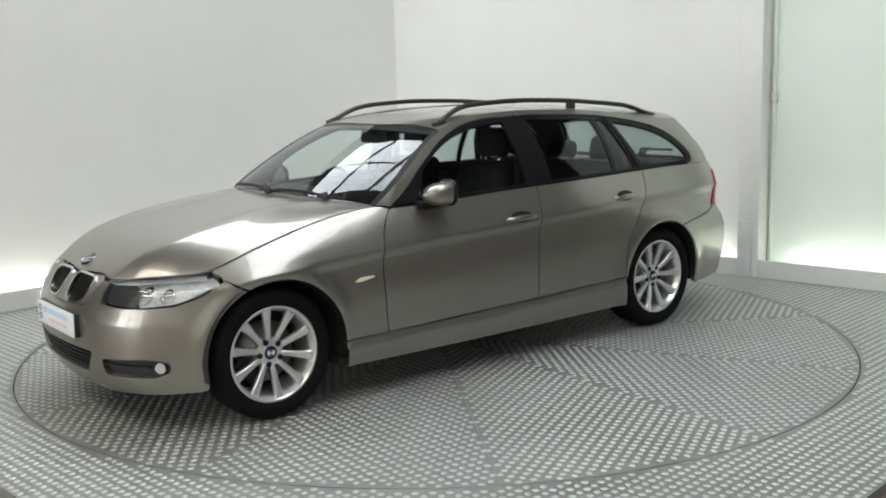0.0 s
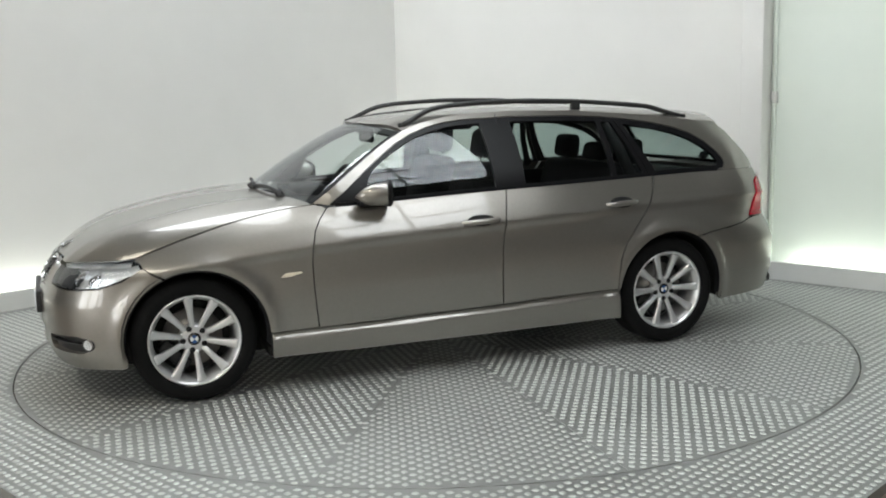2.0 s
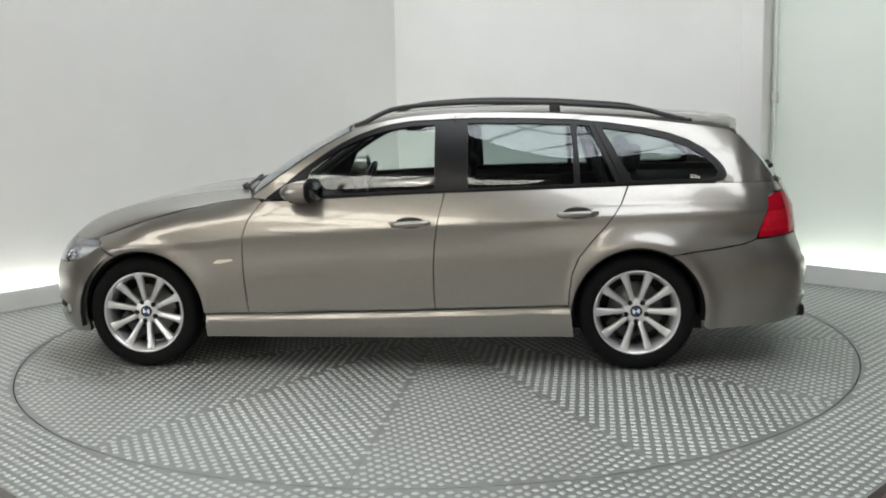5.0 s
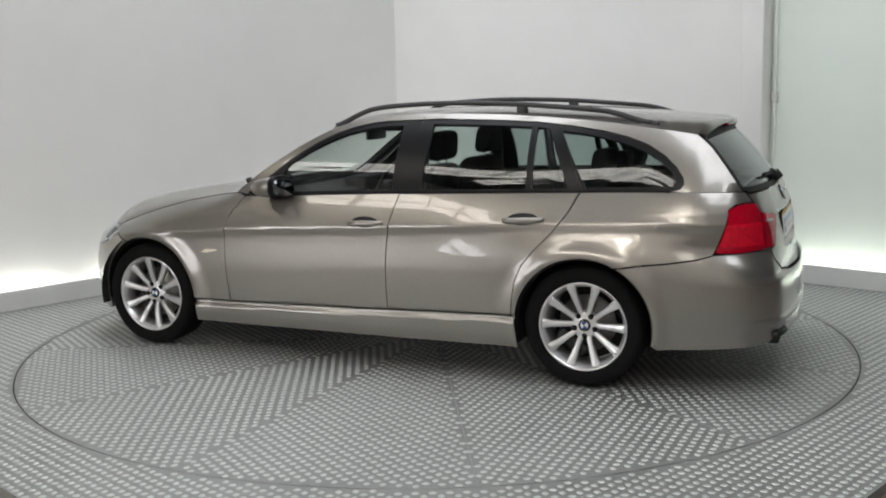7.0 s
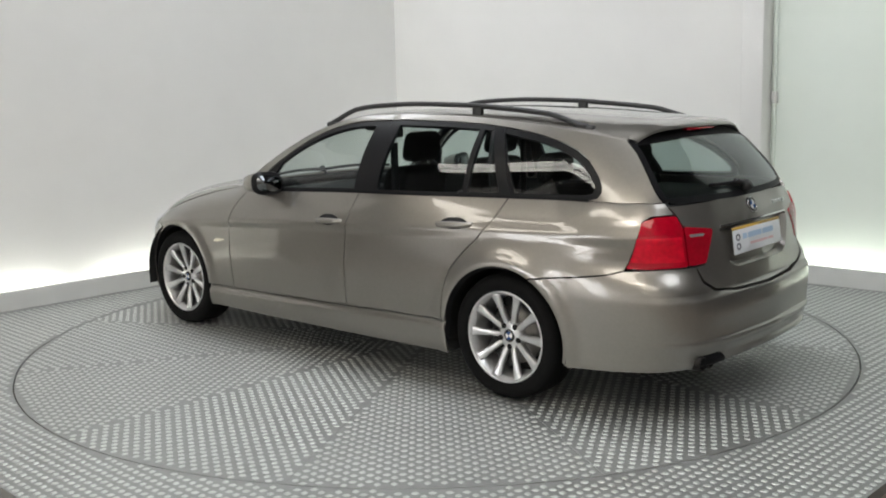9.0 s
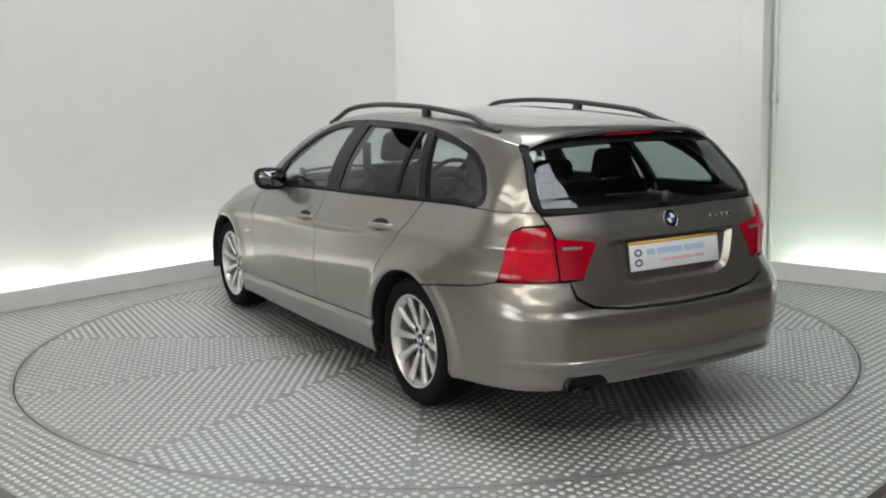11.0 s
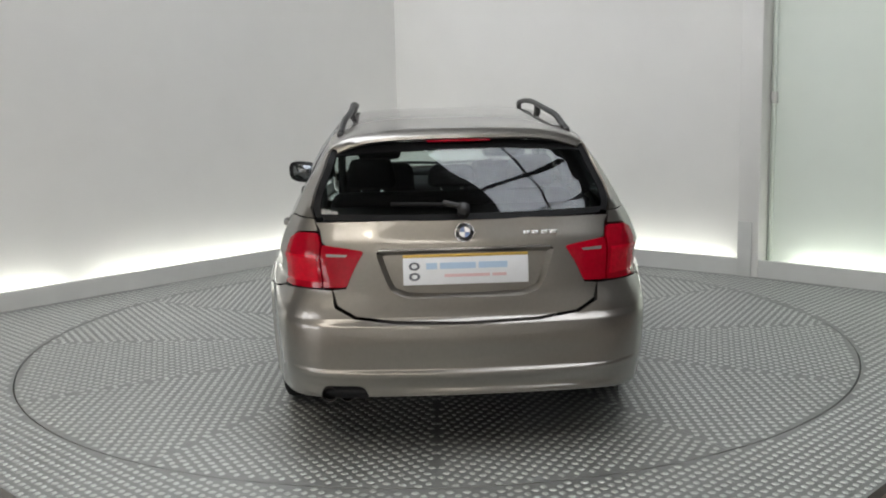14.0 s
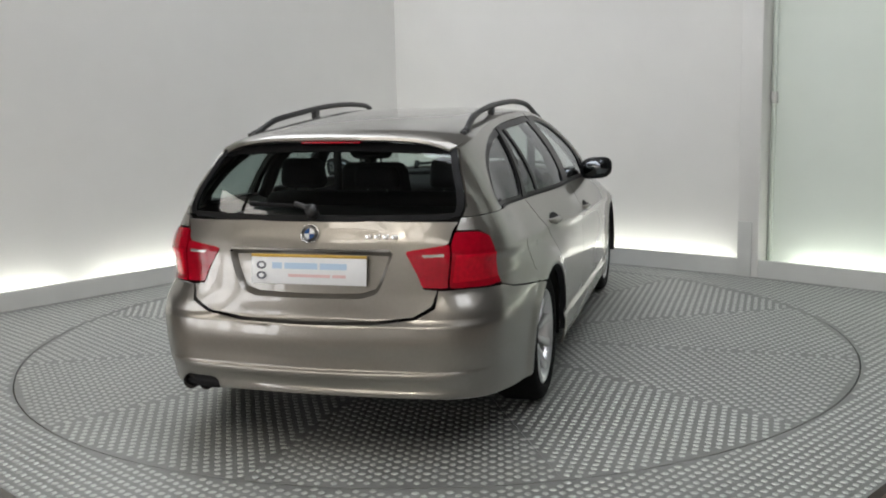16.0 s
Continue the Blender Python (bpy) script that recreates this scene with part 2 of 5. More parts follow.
def panel_bm(poly, fmap, cell=0.03, depth=0.0, rim=0.012, gap=0.0, holes=()):
    """A piece of a smooth surface cut out along a polygon, with edges that turn inwards. fmap(a, b) gives the place."""
    if gap:
        poly = inset_poly(poly, gap)
    if area2(poly) < 0:
        poly = poly[::-1]
    border = list(poly)
    holes = [h if area2(h) < 0 else h[::-1] for h in holes]
    turn = -1.0 if fmap in INWARD else 1.0

    def place(a, b):
        e = 1e-3
        p = Vector(fmap(a, b))
        n = (Vector(fmap(a + e, b)) - Vector(fmap(a - e, b))).cross(Vector(fmap(a, b + e)) - Vector(fmap(a, b - e)))
        n = n.normalized() * turn if n.length > 1e-12 else Vector((0, 0, 1))
        return p - n * depth, n
    loops = [border, *holes]
    flat = [p for lp in loops for p in lp]
    tris = geometry.tessellate_polygon([[Vector((p[0], p[1], 0)) for p in lp] for lp in loops])
    ca, cb = cell if isinstance(cell, tuple) else (cell, cell)
    bm = bmesh.new()
    layer = bm.verts.layers.float_vector.new("skin_normal")
    cache = {}

    def vert(p):
        key = (round(p[0], 5), round(p[1], 5))
        if key not in cache:
            co, n = place(*p)
            v = bm.verts.new(co)
            v[layer] = n
            cache[key] = v
        return cache[key]
    for t in tris:
        tri = [flat[k] for k in t]
        if abs(area2(tri)) < 1e-10:
            continue
        if area2(tri) < 0:
            tri.reverse()
        i0, i1 = math.floor(min(p[0] for p in tri) / ca), math.ceil(max(p[0] for p in tri) / ca)
        for i in range(i0, max(i1, i0 + 1)):
            col = clip_half(clip_half(tri, 0, i * ca, True), 0, (i + 1) * ca, False)
            if len(col) < 3:
                continue
            j0, j1 = math.floor(min(p[1] for p in col) / cb), math.ceil(max(p[1] for p in col) / cb)
            for j in range(j0, max(j1, j0 + 1)):
                c = clip_half(clip_half(col, 1, j * cb, True), 1, (j + 1) * cb, False)
                if len(c) < 3 or abs(area2(c)) < 1e-10:
                    continue
                vs = []
                for p in c:
                    v = vert(p)
                    if v not in vs:
                        vs.append(v)
                if len(vs) >= 3:
                    try:
                        bm.faces.new(vs if turn > 0 else vs[::-1])
                    except ValueError:
                        pass
    if rim:
        for loop in loops:
            dense = []
            n = len(loop)
            for i in range(n):
                p, q = loop[i], loop[(i + 1) % n]
                k = max(1, math.ceil(max(abs(p[0] - q[0]) / ca, abs(p[1] - q[1]) / cb)))
                dense += [(p[0] + (q[0] - p[0]) * t / k, p[1] + (q[1] - p[1]) * t / k) for t in range(k)]
            pairs = []
            for p in dense:
                co, nn = place(*p)
                pairs.append((bm.verts.new(co), bm.verts.new(co - nn * rim)))
            for i in range(len(pairs)):
                (a, b), (c, d) = pairs[i - 1], pairs[i]
                if (a.co - c.co).length > 1e-7:
                    bm.faces.new((a, b, d, c) if turn > 0 else (a, c, d, b))
    return bm


# ---- the hall ----
def wall_block(name, p, q, thick, z0, z1, mat, label, category="wall"):
    """An upright slab whose face runs from p to q; its body lies to the right of that way."""
    d = Vector((q[0] - p[0], q[1] - p[1], 0)).normalized()
    nrm = Vector((d.y, -d.x, 0)) * thick
    base = [Vector((*p, 0)), Vector((*q, 0)), Vector((*q, 0)) + nrm, Vector((*p, 0)) + nrm]
    verts = [(v.x, v.y, z) for z in (z0, z1) for v in base]
    faces = [(0, 1, 2, 3), (4, 7, 6, 5), (0, 4, 5, 1), (1, 5, 6, 2), (2, 6, 7, 3), (3, 7, 4, 0)]
    ob = raw(name, verts, faces, mat)
    return tagged(ob, label, category, kind="structure")


# plinth line on the floor: left run, right run from the corner to the column, run beyond it
PL = [(-4.3, -0.146), (-0.335, 3.81), (2.41, 1.70), (4.335, -0.060)]
RUNS = ([PL[0], PL[1]], [PL[1], PL[2]], [PL[2], PL[3]])
# share of the left run at which its light strip is interrupted
GAP_A, GAP_B = 0.382, 0.424
BACK = 0.16


def shifted(p, q, d):
    v = Vector((q[0] - p[0], q[1] - p[1])).normalized()
    n = Vector((-v.y, v.x)) * d
    return (p[0] + n.x, p[1] + n.y), (q[0] + n.x, q[1] + n.y)


def meet(a, b, c, d):
    ax, ay, bx, by, cx, cy, dx, dy = *a, *b, *c, *d
    den = (ax - bx) * (cy - dy) - (ay - by) * (cx - dx)
    u = (ax * by - ay * bx)
    w = (cx * dy - cy * dx)
    return ((u * (cx - dx) - (ax - bx) * w) / den, (u * (cy - dy) - (ay - by) * w) / den)


def offset_line(points, d):
    segs = [shifted(p, q, d) for p, q in zip(points, points[1:])]
    out = [segs[0][0]]
    for s, t in zip(segs, segs[1:]):
        try:
            out.append(meet(*s, *t))
        except ZeroDivisionError:
            out.append(s[1])
    return out + [segs[-1][1]]


WALL_TOP = 3.4


def ribbon(name, line, near, far, z0, z1, mat, label, category, kind="", group="", bevel=0.0):
    """An upright band along a line on the floor, between two distances behind it."""
    a, c = offset_line(line, near) if near else list(line), offset_line(line, far)
    n = len(line)
    verts = []
    for p, q in zip(a, c):
        verts += [(*p, z0), (*p, z1 - bevel), (p[0] + (q[0] - p[0]) * min(1, bevel / (far - near)), p[1] + (q[1] - p[1]) * min(1, bevel / (far - near)), z1), (*q, z1), (*q, z0)]
    faces = []
    for i in range(n - 1):
        for k in range(5):
            faces.append((5 * i + k, 5 * i + 5 + k, 5 * i + 5 + (k + 1) % 5, 5 * i + (k + 1) % 5))
    faces += [(0, 1, 2, 3, 4), tuple(5 * (n - 1) + k for k in (4, 3, 2, 1, 0))]
    bm = bmesh.new()
    vs = [bm.verts.new(v) for v in verts]
    for f in faces:
        bm.faces.new([vs[k] for k in f])
    bmesh.ops.remove_doubles(bm, verts=bm.verts, dist=1e-5)
    bmesh.ops.recalc_face_normals(bm, faces=bm.faces)
    ob = part(name, bm, mat, smooth=False)
    if n > 2:
        for p in ob.data.polygons:
            p.use_smooth = abs(p.normal.z) < 0.5
        ob.data.set_sharp_from_angle(angle=radians(35))
    return tagged(ob, label, category, kind=kind, group=group)


def build_hall():
    names = ("wall_left", "wall_right", "wall_far_right")
    texts = ("white painted studio wall washed by a light strip at its foot", "white painted studio wall between the corner and a steel column",
             "cool white studio wall panel with a light strip at its foot")
    spans = ((0.0, 0.0), (0.02, 0.03), (0.15, 0.0))
    for k, (line, mat) in enumerate(zip(RUNS, (WALL, WALL, WALL_COOL))):
        ends = [Vector(p) for p in line]
        if k == 0:
            ends[-1] = ends[-1] + (ends[-1] - ends[-2]).normalized() * 0.26
        if k == 1:
            ends[0] = ends[0] + (ends[0] - ends[1]).normalized() * 0.139
        ribbon(names[k], [tuple(p) for p in ends], BACK, BACK + 0.12, 0, WALL_TOP, mat, texts[k], "wall", "structure")
        ribbon("baseboard_%d" % (k + 1), line, 0.0, 0.022, 0, 0.140, PLINTH, "pale grey upstand that hides the light strip", "baseboard", "structure", bevel=0.004)
        lit = [Vector(p) for p in line]
        lit[0] = lit[0] + (lit[1] - lit[0]) * spans[k][0]
        lit[-1] = lit[-1] + (lit[-2] - lit[-1]) * spans[k][1]
        runs = [lit]
        if k == 0:
            runs = [[lit[0], lit[0].lerp(lit[1], GAP_A)], [lit[0].lerp(lit[1], GAP_B), lit[1]]]
        for run in runs:
            ribbon("light_strip", [tuple(p) for p in run], 0.05, 0.10, 0.03, 0.055, STRIP, "glowing white light strip along the foot of the wall", "light strip", group="strips at the wall foot")
    # column that stands before the right wall
    d = Vector((PL[3][0] - PL[2][0], PL[3][1] - PL[2][1], 0)).normalized()
    o = Vector((*PL[2], 0)) + d * 0.01
    ang = math.degrees(math.atan2(d.y, d.x))
    col = new("steel_column")
    col.matrix_world = Matrix.Translation(o) @ pose(0, 0, 0, 0, 0, ang)
    tagged(col, "white painted steel column standing against the studio wall", "column")
    part("shaft", box_bm(0.0, 0.172, -0.012, 0.17, 0, 3.4, 0.006), WALL, col)
    part("base_casing", box_bm(0.004, 0.12, -0.022, -0.013, 0, 0.44, 0.003), PLINTH, col, "grey casing at the column's foot")
    pipe = new("conduit")
    pipe.matrix_world = Matrix.Translation(o) @ pose(0, 0, 0, 0, 0, ang)
    tagged(pipe, "thin white conduit with a small clip, on the column", "conduit")
    part("tube", tube_bm([(0.205, 0.143, 0.0), (0.205, 0.143, 3.4)], 0.014, 12), WALL_COOL, pipe)
    part("clip", box_bm(0.182, 0.228, 0.118, 0.162, 1.36, 1.45, 0.006), PLINTH, pipe, "small grey box clip")
    # unseen hall walls behind the camera, toned for the car's reflections, and roof
    wall_block("wall_rear_left", (-6.6, -3.2), (-6.6, -10), 0.1, 0, 5.6, HALL, "plain pale hall wall with added windows, out of view")
    # unseen rear wall, made whiter than its neighbours to brighten the car's flank
    wall_block("wall_rear", (-6.6, -10), (6.6, -10), 0.1, 0, 5.6, UNSEEN_BRIGHT, "pale wall added out of view to brighten the flank's reflections")
    # dark walls out of view, added to darken what the car's flank mirrors
    wall_block("wall_rear_corner", (6.6, -10), (6.6, -7.4), 0.1, 0, 5.6, UNSEEN_DARK, "dark wall added out of view")
    wall_block("wall_rear_right", (6.6, -7.4), (6.6, -1.6), 0.1, 0, 5.6, UNSEEN_DARK, "dark wall added out of view to darken the flank's reflections")
    wall_block("wall_far_left", (-6.6, 8), (-6.6, -3.2), 0.1, 0, 5.6, UNSEEN_DARK, "dark wall added out of view beside the studio")
    wall_block("wall_far_end", (6.6, 8), (-6.6, 8), 0.1, 0, 5.6, HALL, "plain pale hall wall beyond the studio walls")
    wall_block("wall_far_side", (6.6, -1.6), (6.6, 8), 0.1, 0, 5.6, UNSEEN_DARK, "dark wall added out of view to darken the flank's reflections")
    # glowing windows added on the unseen side wall, to brighten the flank that mirrors them
    for k, y0 in enumerate((-3.4, -5.0, -6.6)):
        win = new("window_%d" % (k + 1))
        win.matrix_world = pose(-6.595, y0, 0.25, 0, 0, -90)
        tagged(win, "tall glowing window with a grey frame, added out of view", "window", kind="structure")
        for i in range(2):
            for j in range(3):
                part("pane", box_bm(0.06 + 0.62 * i, 0.60 + 0.62 * i, 0.0, 0.012, 0.06 + 0.80 * j, 0.80 + 0.80 * j), FLANK_PANE, win, smooth=False)
        for i in range(3):
            part("upright", box_bm(0.62 * i, 0.06 + 0.62 * i, -0.002, 0.05, 0, 2.46, 0.006), PLINTH, win)
        for j in range(4):
            part("rail", box_bm(0.06, 1.24, -0.002, 0.045, 0.80 * j, 0.06 + 0.80 * j, 0.006), PLINTH, win)
    # unseen roof, coloured dark so that the car's glass mirrors black
    bm = box_bm(-6.9, 6.9, -10.2, 8.2, 5.6, 5.7)
    tagged(part("ceiling", bm, ROOF_SHEET, smooth=False), "dark sheet roof of the hall, out of view", "ceiling", kind="structure")


def build_skylight(cx, cy, ang, length, width, z, n, mat, label, name="roof_light", group="roof lights"):
    ob = new(name)
    ob.matrix_world = pose(cx, cy, z, 0, 0, ang)
    tagged(ob, label, "roof light", group=group)
    w = length / n
    for i in range(n):
        x0 = -length / 2 + i * w
        part("pane", box_bm(x0 + 0.05, x0 + w - 0.05, -width / 2, -0.03, 0.0, 0.01), mat, ob, smooth=False)
        part("pane", box_bm(x0 + 0.05, x0 + w - 0.05, 0.03, width / 2, 0.0, 0.01), mat, ob, smooth=False)
    for i in range(n + 1):
        x0 = -length / 2 + i * w
        part("glazing_bar", box_bm(x0 - 0.05, x0 + 0.05, -width / 2 - 0.05, width / 2 + 0.05, -0.06, 0.02, 0.006), STEEL_BAR, ob)
    part("ridge_bar", box_bm(-length / 2, length / 2, -0.03, 0.03, -0.05, 0.018, 0.004), STEEL_BAR, ob)


build_hall()
build_skylight(0.35, -0.9, -53, 12.4, 2.1, 5.45, 9, SKY_PANE, "long bright roof light with dark glazing bars, out of view")
# two more roof lights, unseen and added as fill for hall and flank
build_skylight(-1.5, -7.6, -20, 6.0, 1.2, 5.45, 5, FILL_PANE, "long bright roof light with dark glazing bars, out of view")
build_skylight(-3.6, -4.3, -53, 7.0, 1.2, 5.45, 6, FILL_PANE, "long bright roof light with dark glazing bars, out of view")


# ---- floor and turntable ----
R_TABLE = 2.481


def lozenge_field(points, angles, length=0.0365, width=0.0265, height=0.0030, z=0.0):
    """Raised lozenges of a tread plate: pointed ends and a flat crown."""
    prof = np.array([(-0.5, 0, 0), (-0.18, -0.5, 0), (0.18, -0.5, 0), (0.5, 0, 0), (0.18, 0.5, 0), (-0.18, 0.5, 0),
                     (-0.36, 0, 1), (-0.14, -0.32, 1), (0.14, -0.32, 1), (0.36, 0, 1), (0.14, 0.32, 1), (-0.14, 0.32, 1)])
    prof = prof * np.array([length, width, height])
    fs = [(6, 7, 8, 9, 10, 11)] + [(i, (i + 1) % 6, 6 + (i + 1) % 6, 6 + i) for i in range(6)]
    verts, faces = [], []
    for k, ((x, y), a) in enumerate(zip(points, angles)):
        c, s = math.cos(a), math.sin(a)
        for px, py, pz in prof:
            verts.append((x + c * px - s * py, y + s * px + c * py, z + pz))
        o = 12 * k
        faces += [tuple(o + i for i in f) for f in fs]
    return verts, faces


PITCH = 0.047


def lozenge_sites(reach, axis):
    """A square grid of lozenges turned to an axis; neighbours point crosswise."""
    c, s = math.cos(axis), math.sin(axis)
    m = int(reach * 1.45 / PITCH)
    for i in range(-m, m + 1):
        for j in range(-m, m + 1):
            u, v = (i + 0.5) * PITCH, (j + 0.5) * PITCH
            yield c * u - s * v, s * u + c * v, axis + radians(135 if (i + j) % 2 else 45)


def build_floor():
    # tread-plate floor with a round opening, brown hall floor beyond it
    n = 128
    ring = [(math.cos(2 * math.pi * i / n) * (R_TABLE + 0.0035), math.sin(2 * math.pi * i / n) * (R_TABLE + 0.0035)) for i in range(n)]
    # diamond-shaped plate: x + y > -4.12, y - x > -4.26
    corners = [(0.07, -4.19), (9.0, 4.74), (0.0, 13.0), (-9.0, 4.88)]

    def out_at(a):
        dx, dy = math.cos(a), math.sin(a)
        best = 1e9
        for p, q in zip(corners, corners[1:] + corners[:1]):
            ex, ey = q[0] - p[0], q[1] - p[1]
            den = dx * ey - dy * ex
            if abs(den) > 1e-9:
                t = (p[0] * ey - p[1] * ex) / den
                u = (p[0] * dy - p[1] * dx) / den
                if t > 0 and -1e-6 <= u <= 1 + 1e-6:
                    best = min(best, t)
        return (dx * best, dy * best)
    verts, faces = [], []
    for i, (x, y) in enumerate(ring):
        o = out_at(2 * math.pi * i / n)
        verts += [(x, y, 0), (*o, 0), (x, y, -0.12), (*o, -0.05)]
    for i in range(n):
        a, b = 4 * i, 4 * ((i + 1) % n)
        faces += [(a, a + 1, b + 1, b), (a + 2, b + 2, b + 3, a + 3), (a, b, b + 2, a + 2), (a + 1, a + 3, b + 3, b + 1)]
    floor = tagged(raw("floor", verts, faces, TREAD), "grey galvanised tread-plate floor round the turntable", "floor", kind="structure")
    pts, angs = [], []
    for x, y, turn in lozenge_sites(4.9, radians(45)):
        r = math.hypot(x, y)
        if r < R_TABLE + 0.020 or abs(x) > 4.4 or y < -4.2 or y > 4.0:
            continue
        if x + y < -4.09 or y - x < -4.23:
            continue
        if y > 3.73 + 1.0067 * (x + 0.37) or y > 3.74 - 0.755 * (x + 0.37) or y > 1.63 - 0.914 * (x - 2.41):
            continue
        pts.append((x, y))
        angs.append(turn)
    v, f = lozenge_field(pts, angs)
    tagged(raw("floor_tread", v, f, LOZENGE, floor), "raised tread lozenges of the plate floor", kind="stuff")
    bm = box_bm(-9, 9, -11, 11, -0.30, -0.045)
    tagged(part("ground", bm, BROWN, smooth=False), "brown hall floor round the plate floor", "ground", kind="structure")


SECTOR0 = 27.4


def build_turntable():
    ob = new("turntable")
    tagged(ob, "round grey tread-plate turntable of twelve sector plates, turning", "turntable")
    n = 132
    rim = [(math.cos(2 * math.pi * i / n) * (R_TABLE - 0.0035), math.sin(2 * math.pi * i / n) * (R_TABLE - 0.0035)) for i in range(n)]
    verts = [(x, y, -0.006) for x, y in rim] + [(x, y, -0.10) for x, y in rim]
    faces = [tuple(range(n)), tuple(range(2 * n - 1, n - 1, -1))] + [(i, n + i, n + (i + 1) % n, (i + 1) % n) for i in range(n)]
    raw("disc", verts, faces, TREAD, ob, "steel disc under the plates")
    for k in range(12):
        mid = math.radians(SECTOR0 + 15 + 30 * k)
        half = math.radians(15)
        g = 0.0007
        outer = R_TABLE - 0.0045
        edge = [(g / math.sin(half), 0.0)]
        for i in range(13):
            a = -half + 2 * half * i / 12
            x, y = outer * math.cos(a), outer * math.sin(a)
            edge.append((x, y - math.copysign(g, a) if i in (0, 12) else y))
        m = len(edge)
        verts = [(x, y, 0.0) for x, y in edge] + [(x, y, -0.008) for x, y in edge]
        faces = [tuple(range(m))] + [(i, m + i, m + (i + 1) % m, (i + 1) % m) for i in range(m)]
        plate = raw("sector_plate", verts, faces, TREAD, ob)
        plate.matrix_local = pose(0, 0, 0, 0, 0, math.degrees(mid))
        pts, angs = [], []
        for x, y, turn in lozenge_sites(R_TABLE, radians(45)):
            if x < 0 or math.hypot(x, y) > outer - 0.017 or abs(y) > x * math.tan(half) - 0.011:
                continue
            pts.append((x, y))
            angs.append(turn)
        v, f = lozenge_field(pts, angs)
        tread = tagged(raw("tread", v, f, LOZENGE, plate), "raised lozenges, paler than the plate", kind="stuff")
    return ob


build_floor()
TABLE = build_turntable()


# ---- the car: its smooth surfaces ----
# plan outline of the left half, from nose to tail
PLAN = [(2.108, 0.0), (2.096, 0.22), (2.055, 0.44), (1.968, 0.63), (1.83, 0.755), (1.63, 0.835), (1.38, 0.872), (1.0, 0.884), (0.5, 0.893),
        (0.0, 0.899), (-0.6, 0.903), (-1.1, 0.903), (-1.42, 0.897), (-1.75, 0.872), (-2.0, 0.828), (-2.17, 0.757), (-2.285, 0.625),
        (-2.345, 0.42), (-2.373, 0.2), (-2.38, 0.0)]


def dense_plan():
    pts = [(PLAN[1][0], -PLAN[1][1])] + PLAN + [(PLAN[-2][0], -PLAN[-2][1])]
    out = []
    for i in range(1, len(pts) - 2):
        p0, p1, p2, p3 = (np.array(pts[k]) for k in (i - 1, i, i + 1, i + 2))
        t0, t1 = 0.0, np.linalg.norm(p1 - p0)**0.5
        t2 = t1 + np.linalg.norm(p2 - p1)**0.5
        t3 = t2 + np.linalg.norm(p3 - p2)**0.5
        for t in np.linspace(t1, t2, 24, endpoint=False):
            a1 = (t1 - t) / (t1 - t0) * p0 + (t - t0) / (t1 - t0) * p1
            a2 = (t2 - t) / (t2 - t1) * p1 + (t - t1) / (t2 - t1) * p2
            a3 = (t3 - t) / (t3 - t2) * p2 + (t - t2) / (t3 - t2) * p3
            b1 = (t2 - t) / (t2 - t0) * a1 + (t - t0) / (t2 - t0) * a2
            b2 = (t3 - t) / (t3 - t1) * a2 + (t - t1) / (t3 - t1) * a3
            out.append((t2 - t) / (t2 - t1) * b1 + (t - t1) / (t2 - t1) * b2)
    out.append(np.array(PLAN[-1], float))
    return np.array(out)


DP = dense_plan()
DS = np.concatenate([[0], np.cumsum(np.hypot(*np.diff(DP, axis=0).T))])
S_END = DS[-1]
DT = np.gradient(DP, DS, axis=0)
DT /= np.linalg.norm(DT, axis=1)[:, None]


def s_of_x(x):
    return float(np.interp(-x, -DP[:, 0], DS))


def s_front(y):
    k = int(np.argmax(DP[:, 1] > 0.86))
    return float(np.interp(y, DP[:k, 1], DS[:k]))


def s_rear(y):
    k = int(np.argmax(DS > s_of_x(-1.6)))
    return float(np.interp(-y, -DP[k:, 1], DS[k:]))


crease = curve((2.2, 0.66), (1.7, 0.68), (1.0, 0.735), (0.7, 0.757), (0.4, 0.773), (-0.1, 0.795), (-0.57, 0.817), (-0.9, 0.831), (-1.3, 0.845), (-1.9, 0.852), (-2.4, 0.852))
belt = curve((2.2, 0.665), (1.95, 0.70), (1.75, 0.728), (1.61, 0.760), (1.42, 0.818), (1.25, 0.864), (1.10, 0.900), (0.9, 0.936), (0.73, 0.955), (0.66, 0.945),
             (0.34, 0.955), (-0.07, 0.972), (-0.53, 0.985), (-1.3, 0.998), (-1.8, 1.006), (-2.4, 1.006))
nose_shift = curve((0.15, -0.09), (0.22, -0.035), (0.30, -0.005), (0.38, 0.0), (0.50, 0.0), (0.56, -0.022), (0.62, -0.055), (0.68, -0.10), (0.74, -0.17), (0.80, -0.24), (1.0, -0.4))
tail_shift = curve((0.15, 0.10), (0.235, 0.060), (0.258, 0.034), (0.272, 0.014), (0.284, 0.013), (0.300, 0.024), (0.335, 0.012), (0.352, 0.000), (0.370, -0.003), (0.383, 0.014), (0.42, 0.014), (0.50, 0.008), (0.565, 0.018), (0.60, 0.055), (0.66, 0.06), (0.80, 0.075), (0.90, 0.105), (0.96, 0.135), (1.02, 0.165), (1.1, 0.23))

tail_full = curve((0.15, 0.0), (0.55, 0.0), (0.64, -0.012), (0.72, -0.028), (0.79, 0.004), (0.86, 0.040), (0.92, 0.060), (0.96, 0.068), (1.0, 0.072), (1.1, 0.06))


